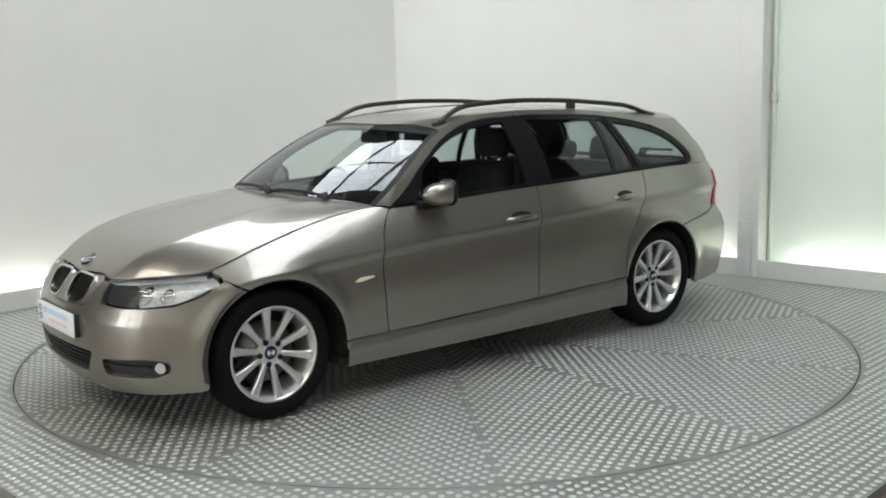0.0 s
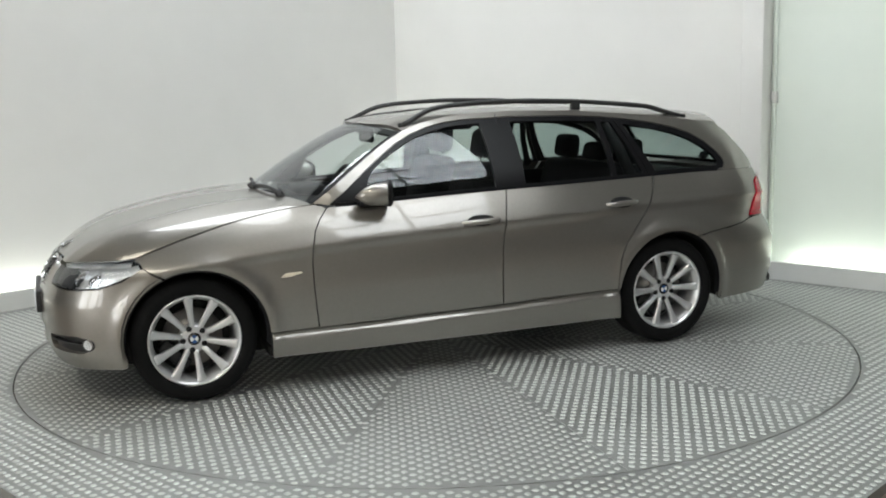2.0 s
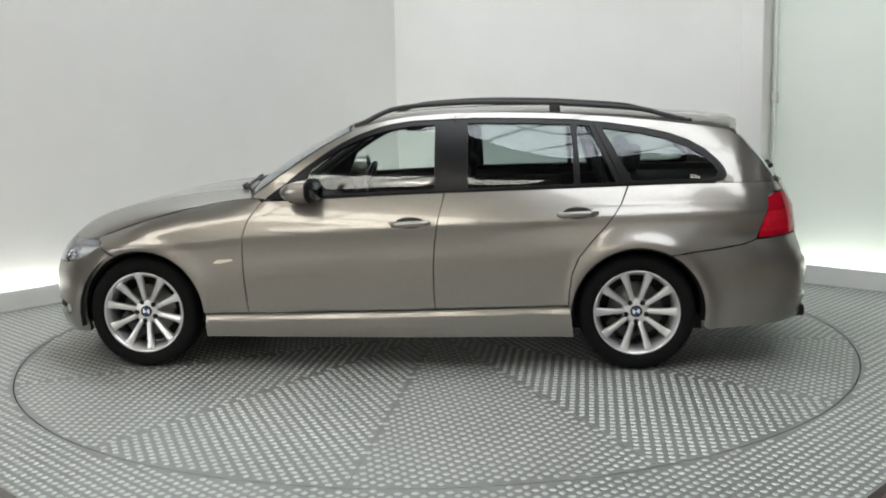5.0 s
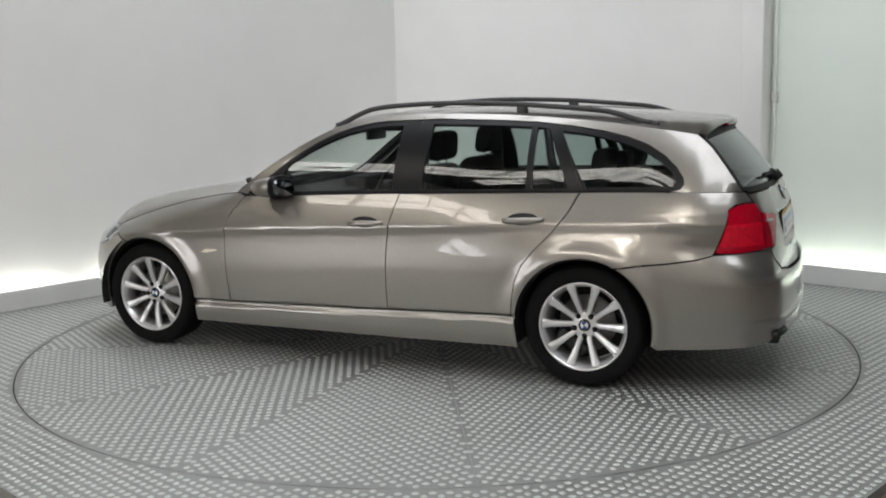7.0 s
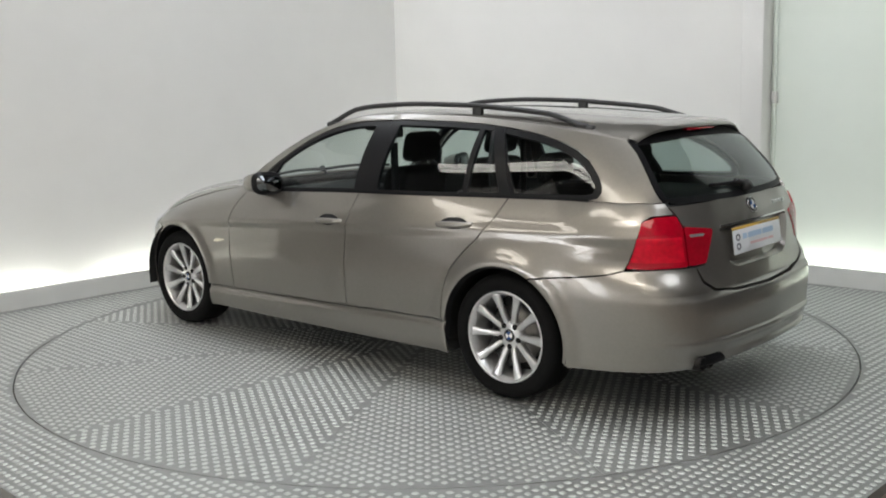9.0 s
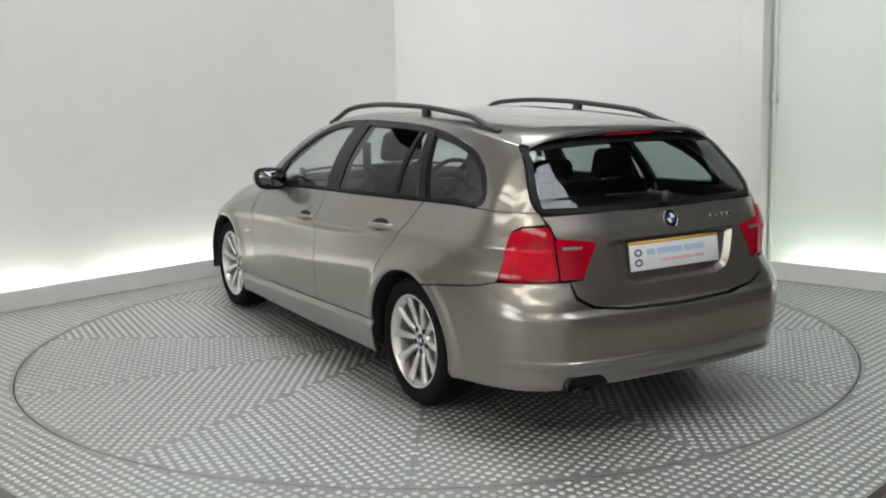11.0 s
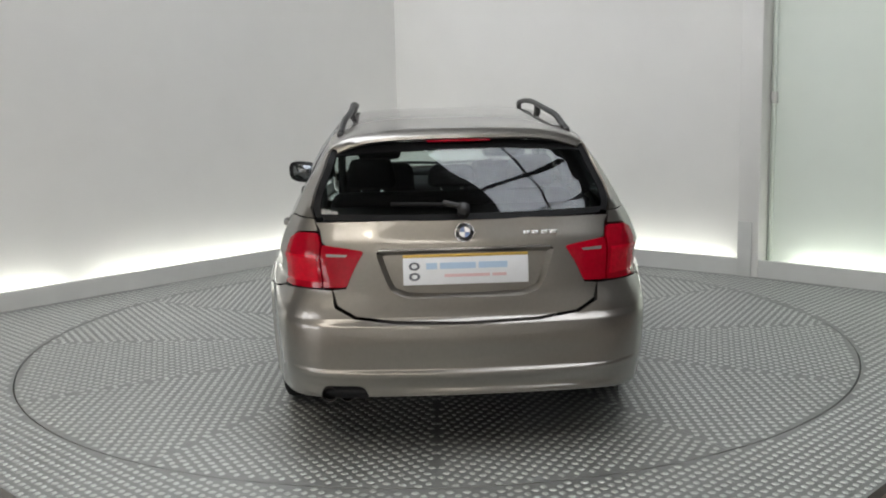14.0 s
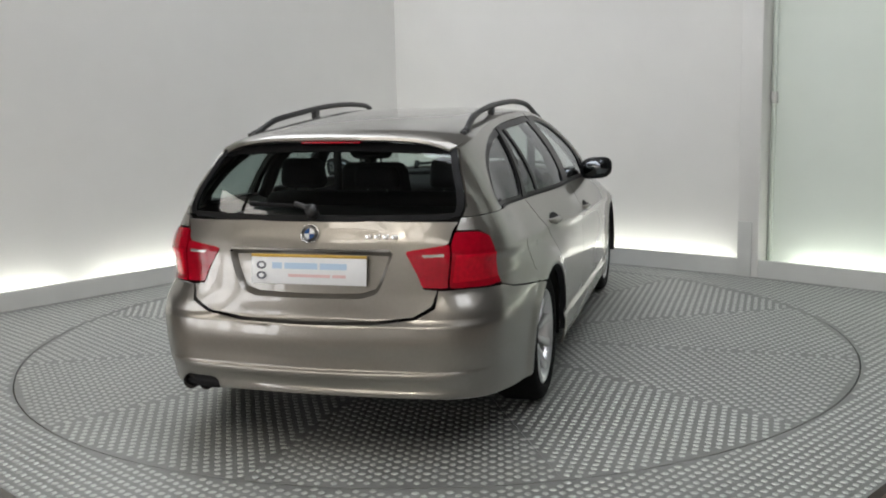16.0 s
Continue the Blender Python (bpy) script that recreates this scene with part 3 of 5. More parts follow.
def body(s, z):
    """The lower body's skin; s runs round the plan from the nose (0), negative on the right side."""
    side = -1.0 if s < 0 else 1.0
    a = abs(s)
    x = float(np.interp(a, DS, DP[:, 0]))
    y = float(np.interp(a, DS, DP[:, 1]))
    tx, ty = float(np.interp(a, DS, DT[:, 0])), float(np.interp(a, DS, DT[:, 1]))
    nx, ny = ty, -tx
    zc = crease(x)
    wside = step(0.35, 0.75, a) * step(0.35, 0.95, S_END - a)
    # the flank leans in above the crease and swells a little below it
    d = z - zc
    above = 0.5 * (d + math.sqrt(d * d + 4.0e-5))
    inset = 0.004 + 0.40 * above + 0.55 * above * above + 0.10 * max(0.0, -d - 0.12)**2
    inset += 0.009 * step(-0.002, 0.05, -d) * (1 - step(0.06, 0.26, -d))
    inset += (0.070 * step(0.66, 0.92, z) + 0.12 * max(0.0, z - 0.90)) * step(-0.5, -1.45, x)
    # sill tucks under
    zs = z - min(0.042, max(0.0, 0.023 * (0.75 - x)))
    if zs < 0.33:
        inset += (step(1.25, 1.0, x) * step(-1.3, -1.05, x)) * (0.012 * step(0.33, 0.315, zs) - 0.016 * step(0.31, 0.28, zs)) + 0.55 * max(0.0, 0.25 - z)**1.5
    # shoulder rolls into the bonnet
    if x > 0.6:
        d = belt(x) - z
        inset += 0.055 * max(0.0, 1 - d / 0.11)**2 * step(0.6, 0.95, x)
    # raised lips round the wheel openings
    for cx, cz in ((1.365, 0.322), (-1.385, 0.322)):
        r = math.hypot(x - cx, z - cz)
        if 0.3 < r < 0.6:
            inset -= 0.016 * math.exp(-((r - 0.375) / 0.045)**2)
    inset *= wside
    px, py = x - nx * inset, y - ny * inset
    wf = step(1.15, 0.15, a)
    wr = step(1.15, 0.15, S_END - a)
    px += nose_shift(z) * wf + tail_shift(z) * wr
    # tail narrows towards the window line
    py *= 1 - 0.035 * step(0.62, 1.02, z) * step(1.3, 0.5, S_END - a)
    py *= 1 - 0.05 * step(0.44, 0.24, z) * step(1.1, 0.6, S_END - a)
    # the lamps stand almost upright at the tail's corners, with the shoulder above them
    py += tail_full(z) * step(-1.60, -2.05, x) * step(0.35, 0.72, y)
    # bumper corners are full
    swell = 0.030 * step(0.71, 0.60, z) * math.exp(-((S_END - a - 0.68) / 0.24)**2)
    px, py = px + nx * swell, py + ny * swell
    return (px, side * py, z)


def body_y(x, z):
    """Half width of the body at x and z, on the flanks."""
    a, b = s_of_x(1.9), s_of_x(-2.33)
    for _ in range(26):
        m = (a + b) / 2
        if body(m, z)[0] > x:
            a = m
        else:
            b = m
    return body((a + b) / 2, z)[1]


BELT_X = np.linspace(-2.25, 1.7, 80)
BELT_Y = np.array([body_y(x, belt(x)) for x in BELT_X])


def side_skin(x, z):
    """The upper flank, from the belt to the roof edge."""
    yb = float(np.interp(x, BELT_X, BELT_Y))
    d = z - belt(x)
    y = yb - (0.25 + 0.26 * step(-1.6, -2.05, x)) * d - (0.95 - 0.28 * step(-0.8, -1.8, x)) * d * max(d, 0)
    return (x, y, z)


INWARD.add(side_skin)


# edges of the upper body, in side view
SCREEN_EDGE = [(0.735, 0.960), (0.63, 1.035), (0.53, 1.105), (0.44, 1.165), (0.35, 1.222), (0.26, 1.272), (0.185, 1.308)]
GUTTER = curve((0.185, 1.308), (0.05, 1.350), (-0.17, 1.385), (-0.5, 1.397), (-0.85, 1.389), (-1.2, 1.365), (-1.5, 1.335), (-1.75, 1.302), (-1.90, 1.278))
TAIL_EDGE = [(-1.90, 1.278), (-1.965, 1.222), (-2.045, 1.125), (-2.110, 1.032), (-2.128, 1.006)]
ROOF_MID = curve((0.262, 1.338), (0.16, 1.366), (0.0, 1.396), (-0.3, 1.420), (-0.7, 1.428), (-1.2, 1.412), (-1.6, 1.384), (-1.86, 1.357), (-2.05, 1.332))


def along(points, t):
    """A point at the share t of a polyline's length."""
    p = [Vector(q) for q in points]
    ls = [(b - a).length for a, b in zip(p, p[1:])]
    d = t * sum(ls)
    for (a, b), l in zip(zip(p, p[1:]), ls):
        if d <= l + 1e-9:
            return a + (b - a) * (d / l)
        d -= l
    return p[-1] + (p[-1] - p[-2]).normalized() * d


def windscreen(t, b):
    e = along(SCREEN_EDGE, b)
    y = side_skin(e.x, e.y)[1]
    cx = 0.885 + (0.262 - 0.885) * b
    cz = 0.972 + (1.338 - 0.972) * b + 0.022 * math.sin(math.pi * b)
    k = 1 - abs(t)**2.2
    return (e.x + (cx - e.x) * k, t * y, e.y + (cz - e.y) * k)


def rear_screen(t, b):
    e = along(TAIL_EDGE[::-1], b)
    y = side_skin(e.x, e.y)[1] - 0.012
    cx = -2.225 + (-1.948 + 2.225) * b - 0.012 * math.sin(math.pi * b)
    cz = 1.0 + (1.312 - 1.0) * b
    k = 1 - abs(t)**2.4
    return (e.x + (cx - e.x) * k, -t * y, e.y + (cz - e.y) * k)


def roof(t, a):
    k = 1 - abs(t)**2.2
    xf, xr = 0.185 + (0.262 - 0.185) * k, -1.90 + (-1.945 + 1.90) * k
    x = xf + (xr - xf) * a
    xe = 0.185 + (-1.90 - 0.185) * a
    zg = GUTTER(xe)
    y = side_skin(xe, zg)[1]
    kk = 1 - (0.22 * t**2 + 0.78 * abs(t)**5)
    return (x, t * y, zg + (ROOF_MID(x) - zg) * kk)


HOOD_MID = curve((2.10, 0.690), (2.045, 0.720), (1.98, 0.757), (1.90, 0.794), (1.77, 0.840), (1.51, 0.902), (1.23, 0.949), (0.9, 0.982), (0.7, 0.992))
# the bonnet's side edge lies on the wing, its front edge on the lamps and the nose
HOOD_SIDE = [body(s_of_x(x), belt(x)) for x in np.linspace(0.73, 1.66, 30)]
HOOD_NOSE = [body(*p) for p in ((s_of_x(1.66), belt(1.66)), (s_of_x(1.70), 0.739), (s_of_x(1.75), 0.733), (s_of_x(1.81), 0.728), (s_front(0.70), 0.722), (s_front(0.62), 0.716), (s_front(0.52), 0.708),
                                (s_front(0.395), 0.697), (s_front(0.33), 0.699), (s_front(0.28), 0.709), (s_front(0.15), 0.706), (0.0, 0.697))]
HS = np.array(HOOD_SIDE)
HN = np.array(HOOD_NOSE)[::-1]
HA = (HS[:, 0] - HS[0, 0]) / (HS[-1, 0] - HS[0, 0])


def hood(t, a):
    xc = 0.870 - (0.870 - HS[0, 0]) * abs(t)**2.2
    ye = float(np.interp(a, HA, HS[:, 1])) if a <= 1 else HS[-1, 1]
    ze = float(np.interp(a, HA, HS[:, 2])) if a <= 1 else HS[-1, 2]
    fy = abs(t) * HS[-1, 1]
    fx, fz = float(np.interp(fy, HN[:, 1], HN[:, 0])), float(np.interp(fy, HN[:, 1], HN[:, 2]))
    x = xc + (fx - xc) * a
    k = 1 - (0.30 * t**2 + 0.70 * abs(t)**4)
    bulge = 0.009 * math.exp(-((abs(t) - 0.62) / 0.10)**2) * step(0.0, 0.3, a) * step(1.0, 0.7, a)
    z = ze + (HOOD_MID(x) - ze) * k + bulge
    z_end = HS[-1, 2] + (HOOD_MID(fx) - HS[-1, 2]) * k
    return (x, t * ye, z + (fz - z_end) * max(a, 0.0)**9)


INWARD.add(hood)


def sx(points):
    """Side-view (x, z) points to the body's own (s, z)."""
    return [(s_of_x(x), z) for x, z in points]


def arc(cx, cz, r, a0, a1, n=14):
    return [(cx + r * math.cos(math.radians(a0 + (a1 - a0) * i / n)), cz + r * math.sin(math.radians(a0 + (a1 - a0) * i / n))) for i in range(n + 1)]


def belt_line(x0, x1, n, dz=0.0):
    return [(x0 + (x1 - x0) * i / n, belt(x0 + (x1 - x0) * i / n) + dz) for i in range(n + 1)]


def mirrored(poly):
    return [(-a, b) for a, b in poly][::-1]


ARCH_F, ARCH_R, ARCH_RAD = (1.365, 0.322), (-1.385, 0.322), 0.354
GAP_F = [(0.672, 0.935), (0.715, 0.885), (0.748, 0.83), (0.768, 0.75), (0.775, 0.66), (0.772, 0.55), (0.762, 0.42), (0.752, 0.325)]
GAP_M = [(-0.350, 0.982), (-0.318, 0.85), (-0.295, 0.70), (-0.287, 0.58), (-0.287, 0.45), (-0.292, 0.342)]
GAP_R = [(-1.345, 0.997), (-1.298, 0.90), (-1.222, 0.80), (-1.140, 0.715), (-1.070, 0.63), (-1.032, 0.54), (-1.017, 0.44), (-1.012, 0.366)]
DLO = [(0.655, 0.950), (0.60, 0.985), (0.52, 1.050), (0.43, 1.120), (0.33, 1.190), (0.24, 1.246), (0.14, 1.292), (0.04, 1.326), (-0.06, 1.348), (-0.17, 1.361),
       (-0.5, 1.371), (-0.85, 1.362), (-1.07, 1.350), (-1.24, 1.331), (-1.42, 1.303), (-1.56, 1.271), (-1.67, 1.232), (-1.755, 1.182), (-1.82, 1.122),
       (-1.855, 1.075), (-1.862, 1.045), (-1.845, 1.018), (-1.80, 1.008), (-1.60, 1.004), (-1.30, 1.000), (-0.9, 0.993), (-0.53, 0.987), (-0.07, 0.974), (0.34, 0.957)]


def top_at(x):
    """Upper edge of the side windows' black frame."""
    pts = sorted([p for p in DLO[:20]])
    return float(np.interp(x, [p[0] for p in pts], [p[1] for p in pts]))


def window_poly(x0b, x0t, x1b, x1t, up=0.026, low=0.018, n=10):
    top = []
    for i in range(n + 1):
        x = x0t + (x1t - x0t) * i / n
        top.append((x, top_at(x) - up))
    bot = []
    for i in range(5):
        x = x1b + (x0b - x1b) * i / 4
        bot.append((x, belt(x) + low))
    return top + bot


WINDOWS = {"front_side_glass": window_poly(0.47, 0.40, -0.295, -0.285), "rear_side_glass": window_poly(-0.475, -0.47, -1.052, -1.035),
           "rear_quarter_pane": window_poly(-1.085, -1.068, -1.275, -1.135, n=3),
           "load_bay_glass": [(-1.205, 1.305), (-1.30, 1.292), (-1.42, 1.272), (-1.55, 1.240), (-1.65, 1.202), (-1.73, 1.156), (-1.79, 1.104), (-1.818, 1.062),
                              (-1.80, 1.034), (-1.70, 1.028), (-1.50, 1.024), (-1.365, 1.020)]}


def build_car():
    car = new("estate_car")
    tagged(car, "bronze-grey metallic estate car with black roof rails, parked on the turntable", "car")

    def skin(name, poly, fmap=body, mat=PAINT, label="", both=True, parent=car, cell=0.035, **kw):
        obs = []
        for m in ((False, True) if both else (False,)):
            obs.append(part(name, panel_bm(poly, fmap, cell, **kw), mat, parent, label, mirror=m))
        return obs
    g = 0.0028
    # flanks
    fender = (sx(GAP_F) + sx([(1.0, 0.325)]) + sx(arc(*ARCH_F, ARCH_RAD, 179, 66, 20)) + sx([(1.555, 0.668), (1.622, 0.704), (1.632, 0.720), (1.668, 0.730)])
              + sx(belt_line(1.665, 0.72, 22)) + sx([(0.69, 0.948)]))
    skin("front_fender", fender, gap=g, cell=(0.04, 0.016))
    doors = skin("front_door", sx(GAP_F[::-1]) + sx(belt_line(0.655, -0.349, 20, -0.003)) + sx(GAP_M[1:]) + sx([(0.2, 0.332)]), gap=g, cell=(0.05, 0.016))
    rdoors = skin("rear_door", sx(GAP_M[::-1]) + sx(belt_line(-0.362, -1.340, 18, -0.003)) + sx(GAP_R[1:]) + sx([(-0.7, 0.354)]), gap=g, cell=(0.05, 0.016))
    sill = sx([(1.003, 0.319), (0.5, 0.322), (-0.3, 0.338), (-1.020, 0.359)]) + sx([(-1.03, 0.30), (-1.04, 0.19), (-0.3, 0.185), (0.6, 0.185), (1.0, 0.19)])
    skin("side_sill", sill, gap=0.001, cell=(0.05, 0.015))
    quarter = (sx(GAP_R) + sx(arc(*ARCH_R, ARCH_RAD, 2, 118, 24)) + sx([(-1.66, 0.650), (-1.80, 0.664), (-1.95, 0.685), (-2.025, 0.704)])
               + sx([(-2.028, 0.714), (-2.068, 0.78), (-2.116, 0.86), (-2.156, 0.922)]) + [(s_rear(0.715), 0.947), (s_rear(0.604), 0.953), (s_rear(0.627), 1.005)]
               + sx(belt_line(-2.10, -1.36, 16)))
    skin("rear_quarter_panel", quarter, gap=g, cell=(0.04, 0.016))
    # front bumper with its openings
    yk = s_front
    half = [(0.0, 0.562), (yk(0.05), 0.562), (yk(0.26), 0.575), (yk(0.30), 0.60), (yk(0.315), 0.66), (yk(0.33), 0.690), (yk(0.39), 0.690), (yk(0.385), 0.64), (yk(0.40), 0.598), (yk(0.55), 0.588),
            (yk(0.66), 0.592), (s_of_x(1.84), 0.603), (s_of_x(1.72), 0.640), (s_of_x(1.655), 0.682), (s_of_x(1.616), 0.704)] + sx([(1.557, 0.664)])
    half += sx(arc(*ARCH_F, ARCH_RAD, 65, -14, 16)) + sx([(1.715, 0.205), (1.75, 0.195)]) + [(s_of_x(1.85), 0.19), (yk(0.62), 0.185), (yk(0.3), 0.182)]
    bumper_poly = half + [(0.0, 0.182)] + mirrored(half)[:-1]
    low_mid = round_poly([(-yk(0.36), 0.372), (-yk(0.30), 0.262), (yk(0.30), 0.262), (yk(0.36), 0.372)], 0.03)
    side_in = round_poly([(yk(0.425), 0.345), (yk(0.44), 0.268), (yk(0.68), 0.272), (yk(0.735), 0.300), (yk(0.735), 0.345), (yk(0.66), 0.362)], 0.025)
    bumper = part("front_bumper", panel_bm(bumper_poly, body, 0.03, gap=g, holes=[low_mid, side_in, mirrored(side_in)], rim=0.03), PAINT, car)
    part("lower_intake", panel_bm(inset_poly(low_mid, -0.012), body, 0.03, depth=0.028, rim=0), PLASTIC, bumper, "black mesh intake")
    for zz in (0.285, 0.305, 0.325, 0.345):
        part("intake_bar", panel_bm([(-yk(0.33), zz), (yk(0.33), zz), (yk(0.33), zz + 0.006), (-yk(0.33), zz + 0.006)], body, 0.03, depth=0.014), TRIM_BLACK, bumper)
    for m in (False, True):
        part("side_intake", panel_bm(inset_poly(side_in, -0.012), body, 0.03, depth=0.026, rim=0), PLASTIC, bumper, "black side intake", mirror=m)
        part("intake_blade", panel_bm([(yk(0.435), 0.312), (yk(0.67), 0.316), (yk(0.67), 0.324), (yk(0.435), 0.322)], body, 0.03, depth=0.006, rim=0.02), PLASTIC, bumper, mirror=m)
        fog = [(yk(0.702) + 0.025 * math.cos(k * math.pi / 10), 0.316 + 0.025 * math.sin(k * math.pi / 10)) for k in range(20)]
        part("fog_lamp", panel_bm(fog, body, 0.015, depth=0.010), LAMP_SILVER, bumper, "round clear fog lamp", mirror=m)
        part("fog_lamp_lens", panel_bm(inset_poly(fog, 0.003), body, 0.015, depth=0.005), LENS_CLEAR, bumper, mirror=m)
    # nose between the lamps carries the two grilles
    nose_half = [(0.0, 0.562), (yk(0.05), 0.562), (yk(0.26), 0.575), (yk(0.30), 0.60), (yk(0.315), 0.66), (yk(0.33), 0.690), (yk(0.30), 0.706), (yk(0.15), 0.700), (0.0, 0.690)]
    kid = round_poly([(yk(0.030), 0.690), (yk(0.045), 0.590), (yk(0.085), 0.568), (yk(0.20), 0.572), (yk(0.252), 0.600), (yk(0.262), 0.675), (yk(0.235), 0.697), (yk(0.07), 0.702)], 0.03)
    kid_in = inset_poly(kid, 0.009)
    nose = part("nose_panel", panel_bm(nose_half + mirrored(nose_half)[1:-1], body, 0.03, gap=0.001, holes=[kid, mirrored(kid)], rim=0.03), PAINT, car)
    for m in (False, True):
        part("grille_surround", panel_bm(kid, body, 0.02, depth=-0.007, holes=[kid_in], rim=0.02), CHROME, nose, "chrome kidney-shaped surround", mirror=m)
        part("grille_backing", panel_bm(kid, body, 0.03, depth=0.03, rim=0), TRIM_BLACK, nose, mirror=m)
        for i in range(8):
            y0 = 0.062 + 0.0235 * i
            part("grille_slat", panel_bm([(yk(y0), 0.585), (yk(y0 + 0.008), 0.585), (yk(y0 + 0.008), 0.688), (yk(y0), 0.688)], body, 0.05, depth=0.008, rim=0.018), TRIM_BLACK, nose, mirror=m)
    # head lamps
    lamp = [(yk(0.395), 0.690), (yk(0.390), 0.645), (yk(0.405), 0.604), (yk(0.55), 0.594), (yk(0.66), 0.598), (s_of_x(1.84), 0.609), (s_of_x(1.725), 0.645), (s_of_x(1.655), 0.688),
            (s_of_x(1.634), 0.714), (s_of_x(1.670), 0.742), (s_of_x(1.70), 0.738), (s_of_x(1.75), 0.734), (s_of_x(1.81), 0.730), (yk(0.66), 0.723), (yk(0.52), 0.709)]
    for m in (False, True):
        hl = part("headlight", panel_bm(lamp, body, 0.025, depth=0.045, gap=0.002, rim=0), LAMP_SILVER, car, "clear headlight with a dark inner end", mirror=m)
        part("lens", panel_bm(lamp, body, 0.025, gap=0.001, rim=0.045), LENS_CLEAR, hl, mirror=m)
        dark = [(yk(0.40), 0.688), (yk(0.395), 0.645), (yk(0.41), 0.608), (yk(0.55), 0.598), (yk(0.60), 0.600), (yk(0.585), 0.65), (yk(0.56), 0.690), (yk(0.52), 0.695)]
        part("dark_mask", panel_bm(dark, body, 0.025, depth=0.022, rim=0.02), LAMP_DARK, hl, mirror=m)
        for cy, r in ((0.615, 0.045), (0.715, 0.040)):
            cup = [(yk(cy) + r * math.cos(k * math.pi / 10), 0.655 + r * math.sin(k * math.pi / 10)) for k in range(20)]
            part("reflector", panel_bm(cup, body, 0.02, depth=0.030, rim=0.015, holes=[inset_poly(cup, 0.010)]), CHROME, hl, mirror=m)
            part("bulb_cover", panel_bm(inset_poly(cup, 0.012), body, 0.02, depth=0.038, rim=0), CHROME, hl, mirror=m)
        part("upper_trim", panel_bm([(yk(0.30), 0.700), (yk(0.40), 0.690), (yk(0.55), 0.702), (yk(0.70), 0.714), (s_of_x(1.70), 0.722), (s_of_x(1.70), 0.742), (yk(0.70), 0.735), (yk(0.55), 0.722), (yk(0.40), 0.712), (yk(0.30), 0.714)], body, 0.03, depth=0.030, rim=0), LAMP_SILVER, hl, mirror=m)
        part("front_shut_line", panel_bm(lamp, body, 0.03, depth=0.05, gap=-0.006, rim=0), SEAL, hl, mirror=m)
    # bonnet
    part("bonnet", panel_bm([(-0.995, 0.0), (0.995, 0.0), (0.995, 0.997), (-0.995, 0.997)], hood, (0.05, 0.035), rim=0.014), PAINT, car)
    # front roundel and wiper cowl
    part("bonnet_badge", panel_bm([(0.048 * math.cos(k * math.pi / 12), 0.945 + 0.024 * math.sin(k * math.pi / 12)) for k in range(24)], hood, 0.02, depth=-0.003, rim=0.004), ROUND_BLACK, car, "small round badge")
    cowl = [windscreen(t / 11, -0.02) for t in range(-10, 11)]
    verts, faces = [], []
    for x, y, z in cowl:
        verts += [(x + 0.03, y, z - 0.012), (x - 0.03, y * 0.98, z + 0.004), (x - 0.03, y * 0.98, z - 0.05), (x + 0.06, y, z - 0.06)]
    for i in range(len(cowl) - 1):
        for k in range(4):
            faces.append((4 * i + k, 4 * i + (k + 1) % 4, 4 * i + 4 + (k + 1) % 4, 4 * i + 4 + k))
    raw("cowl", verts, faces, PLASTIC, car, "black plastic cowl under the windscreen", smooth=True)
    # upper body side: pillars and cant rail round the windows
    gut = [(0.185 + (-1.90 - 0.185) * i / 40, GUTTER(0.185 + (-1.90 - 0.185) * i / 40)) for i in range(41)]
    frame_side = SCREEN_EDGE + gut[1:] + TAIL_EDGE[1:] + [(-2.0, belt(-2.0)), (-1.87, belt(-1.87))] + DLO[22:19:-1] + DLO[19::-1] + [(0.70, 0.957)]
    skin("side_frame", frame_side, side_skin, label="bronze roof pillars and cant rail", cell=0.035)
    holes = [WINDOWS[k] for k in WINDOWS]
    for m in (False, True):
        fr = part("window_frame", panel_bm(inset_poly(DLO, 0.002), side_skin, 0.03, depth=0.005, holes=holes, rim=0.02), TRIM_BLACK, car, "satin black side window frames", mirror=m)
        for nm, poly in WINDOWS.items():
            part(nm, panel_bm(inset_poly(poly, -0.004), side_skin, 0.04, depth=0.011, rim=0), GLASS if nm[0] == "f" else PRIVACY, fr, "tinted side window", mirror=m).visible_shadow = False
        strip = [(-1.155, 1.338), (-1.192, 1.333), (-1.352, 1.003), (-1.312, 1.003)]
        part("pillar_strip", panel_bm(strip, side_skin, 0.03, depth=-0.001), TRIM_BLACK, fr, "dark grey pillar strip", mirror=m)
        seal = [(x, belt(x) + 0.006) for x in np.linspace(0.62, -1.80, 40)] + [(x, belt(x) - 0.006) for x in np.linspace(-1.80, 0.62, 40)]
        part("waist_seal", panel_bm(seal, side_skin, 0.05, depth=-0.004, rim=0.008), SEAL, fr, mirror=m)
    part("windscreen", panel_bm([(-0.985, 0.0), (0.985, 0.0), (0.985, 0.985), (-0.985, 0.985)], windscreen, (0.08, 0.08), rim=0.004), SCREEN_GLASS, car, "clear raked windscreen").visible_shadow = False
    for m in (False, True):
        part("windscreen_seal", panel_bm([(0.955, 0.0), (1.0, 0.0), (1.0, 0.995), (0.955, 0.995)], windscreen, (0.03, 0.05), depth=-0.002, rim=0.012), SEAL, car, mirror=m)
    part("windscreen_header", panel_bm([(-0.955, 0.925), (0.955, 0.925), (0.955, 1.0), (-0.955, 1.0)], windscreen, (0.08, 0.04), depth=0.003), SEAL, car, "black band at the windscreen's top")
    part("roof", panel_bm([(-1.0, 0.004), (1.0, 0.004), (1.0, 1.0), (-1.0, 1.0)], roof, (0.06, 0.03), rim=0.02), PAINT, car)
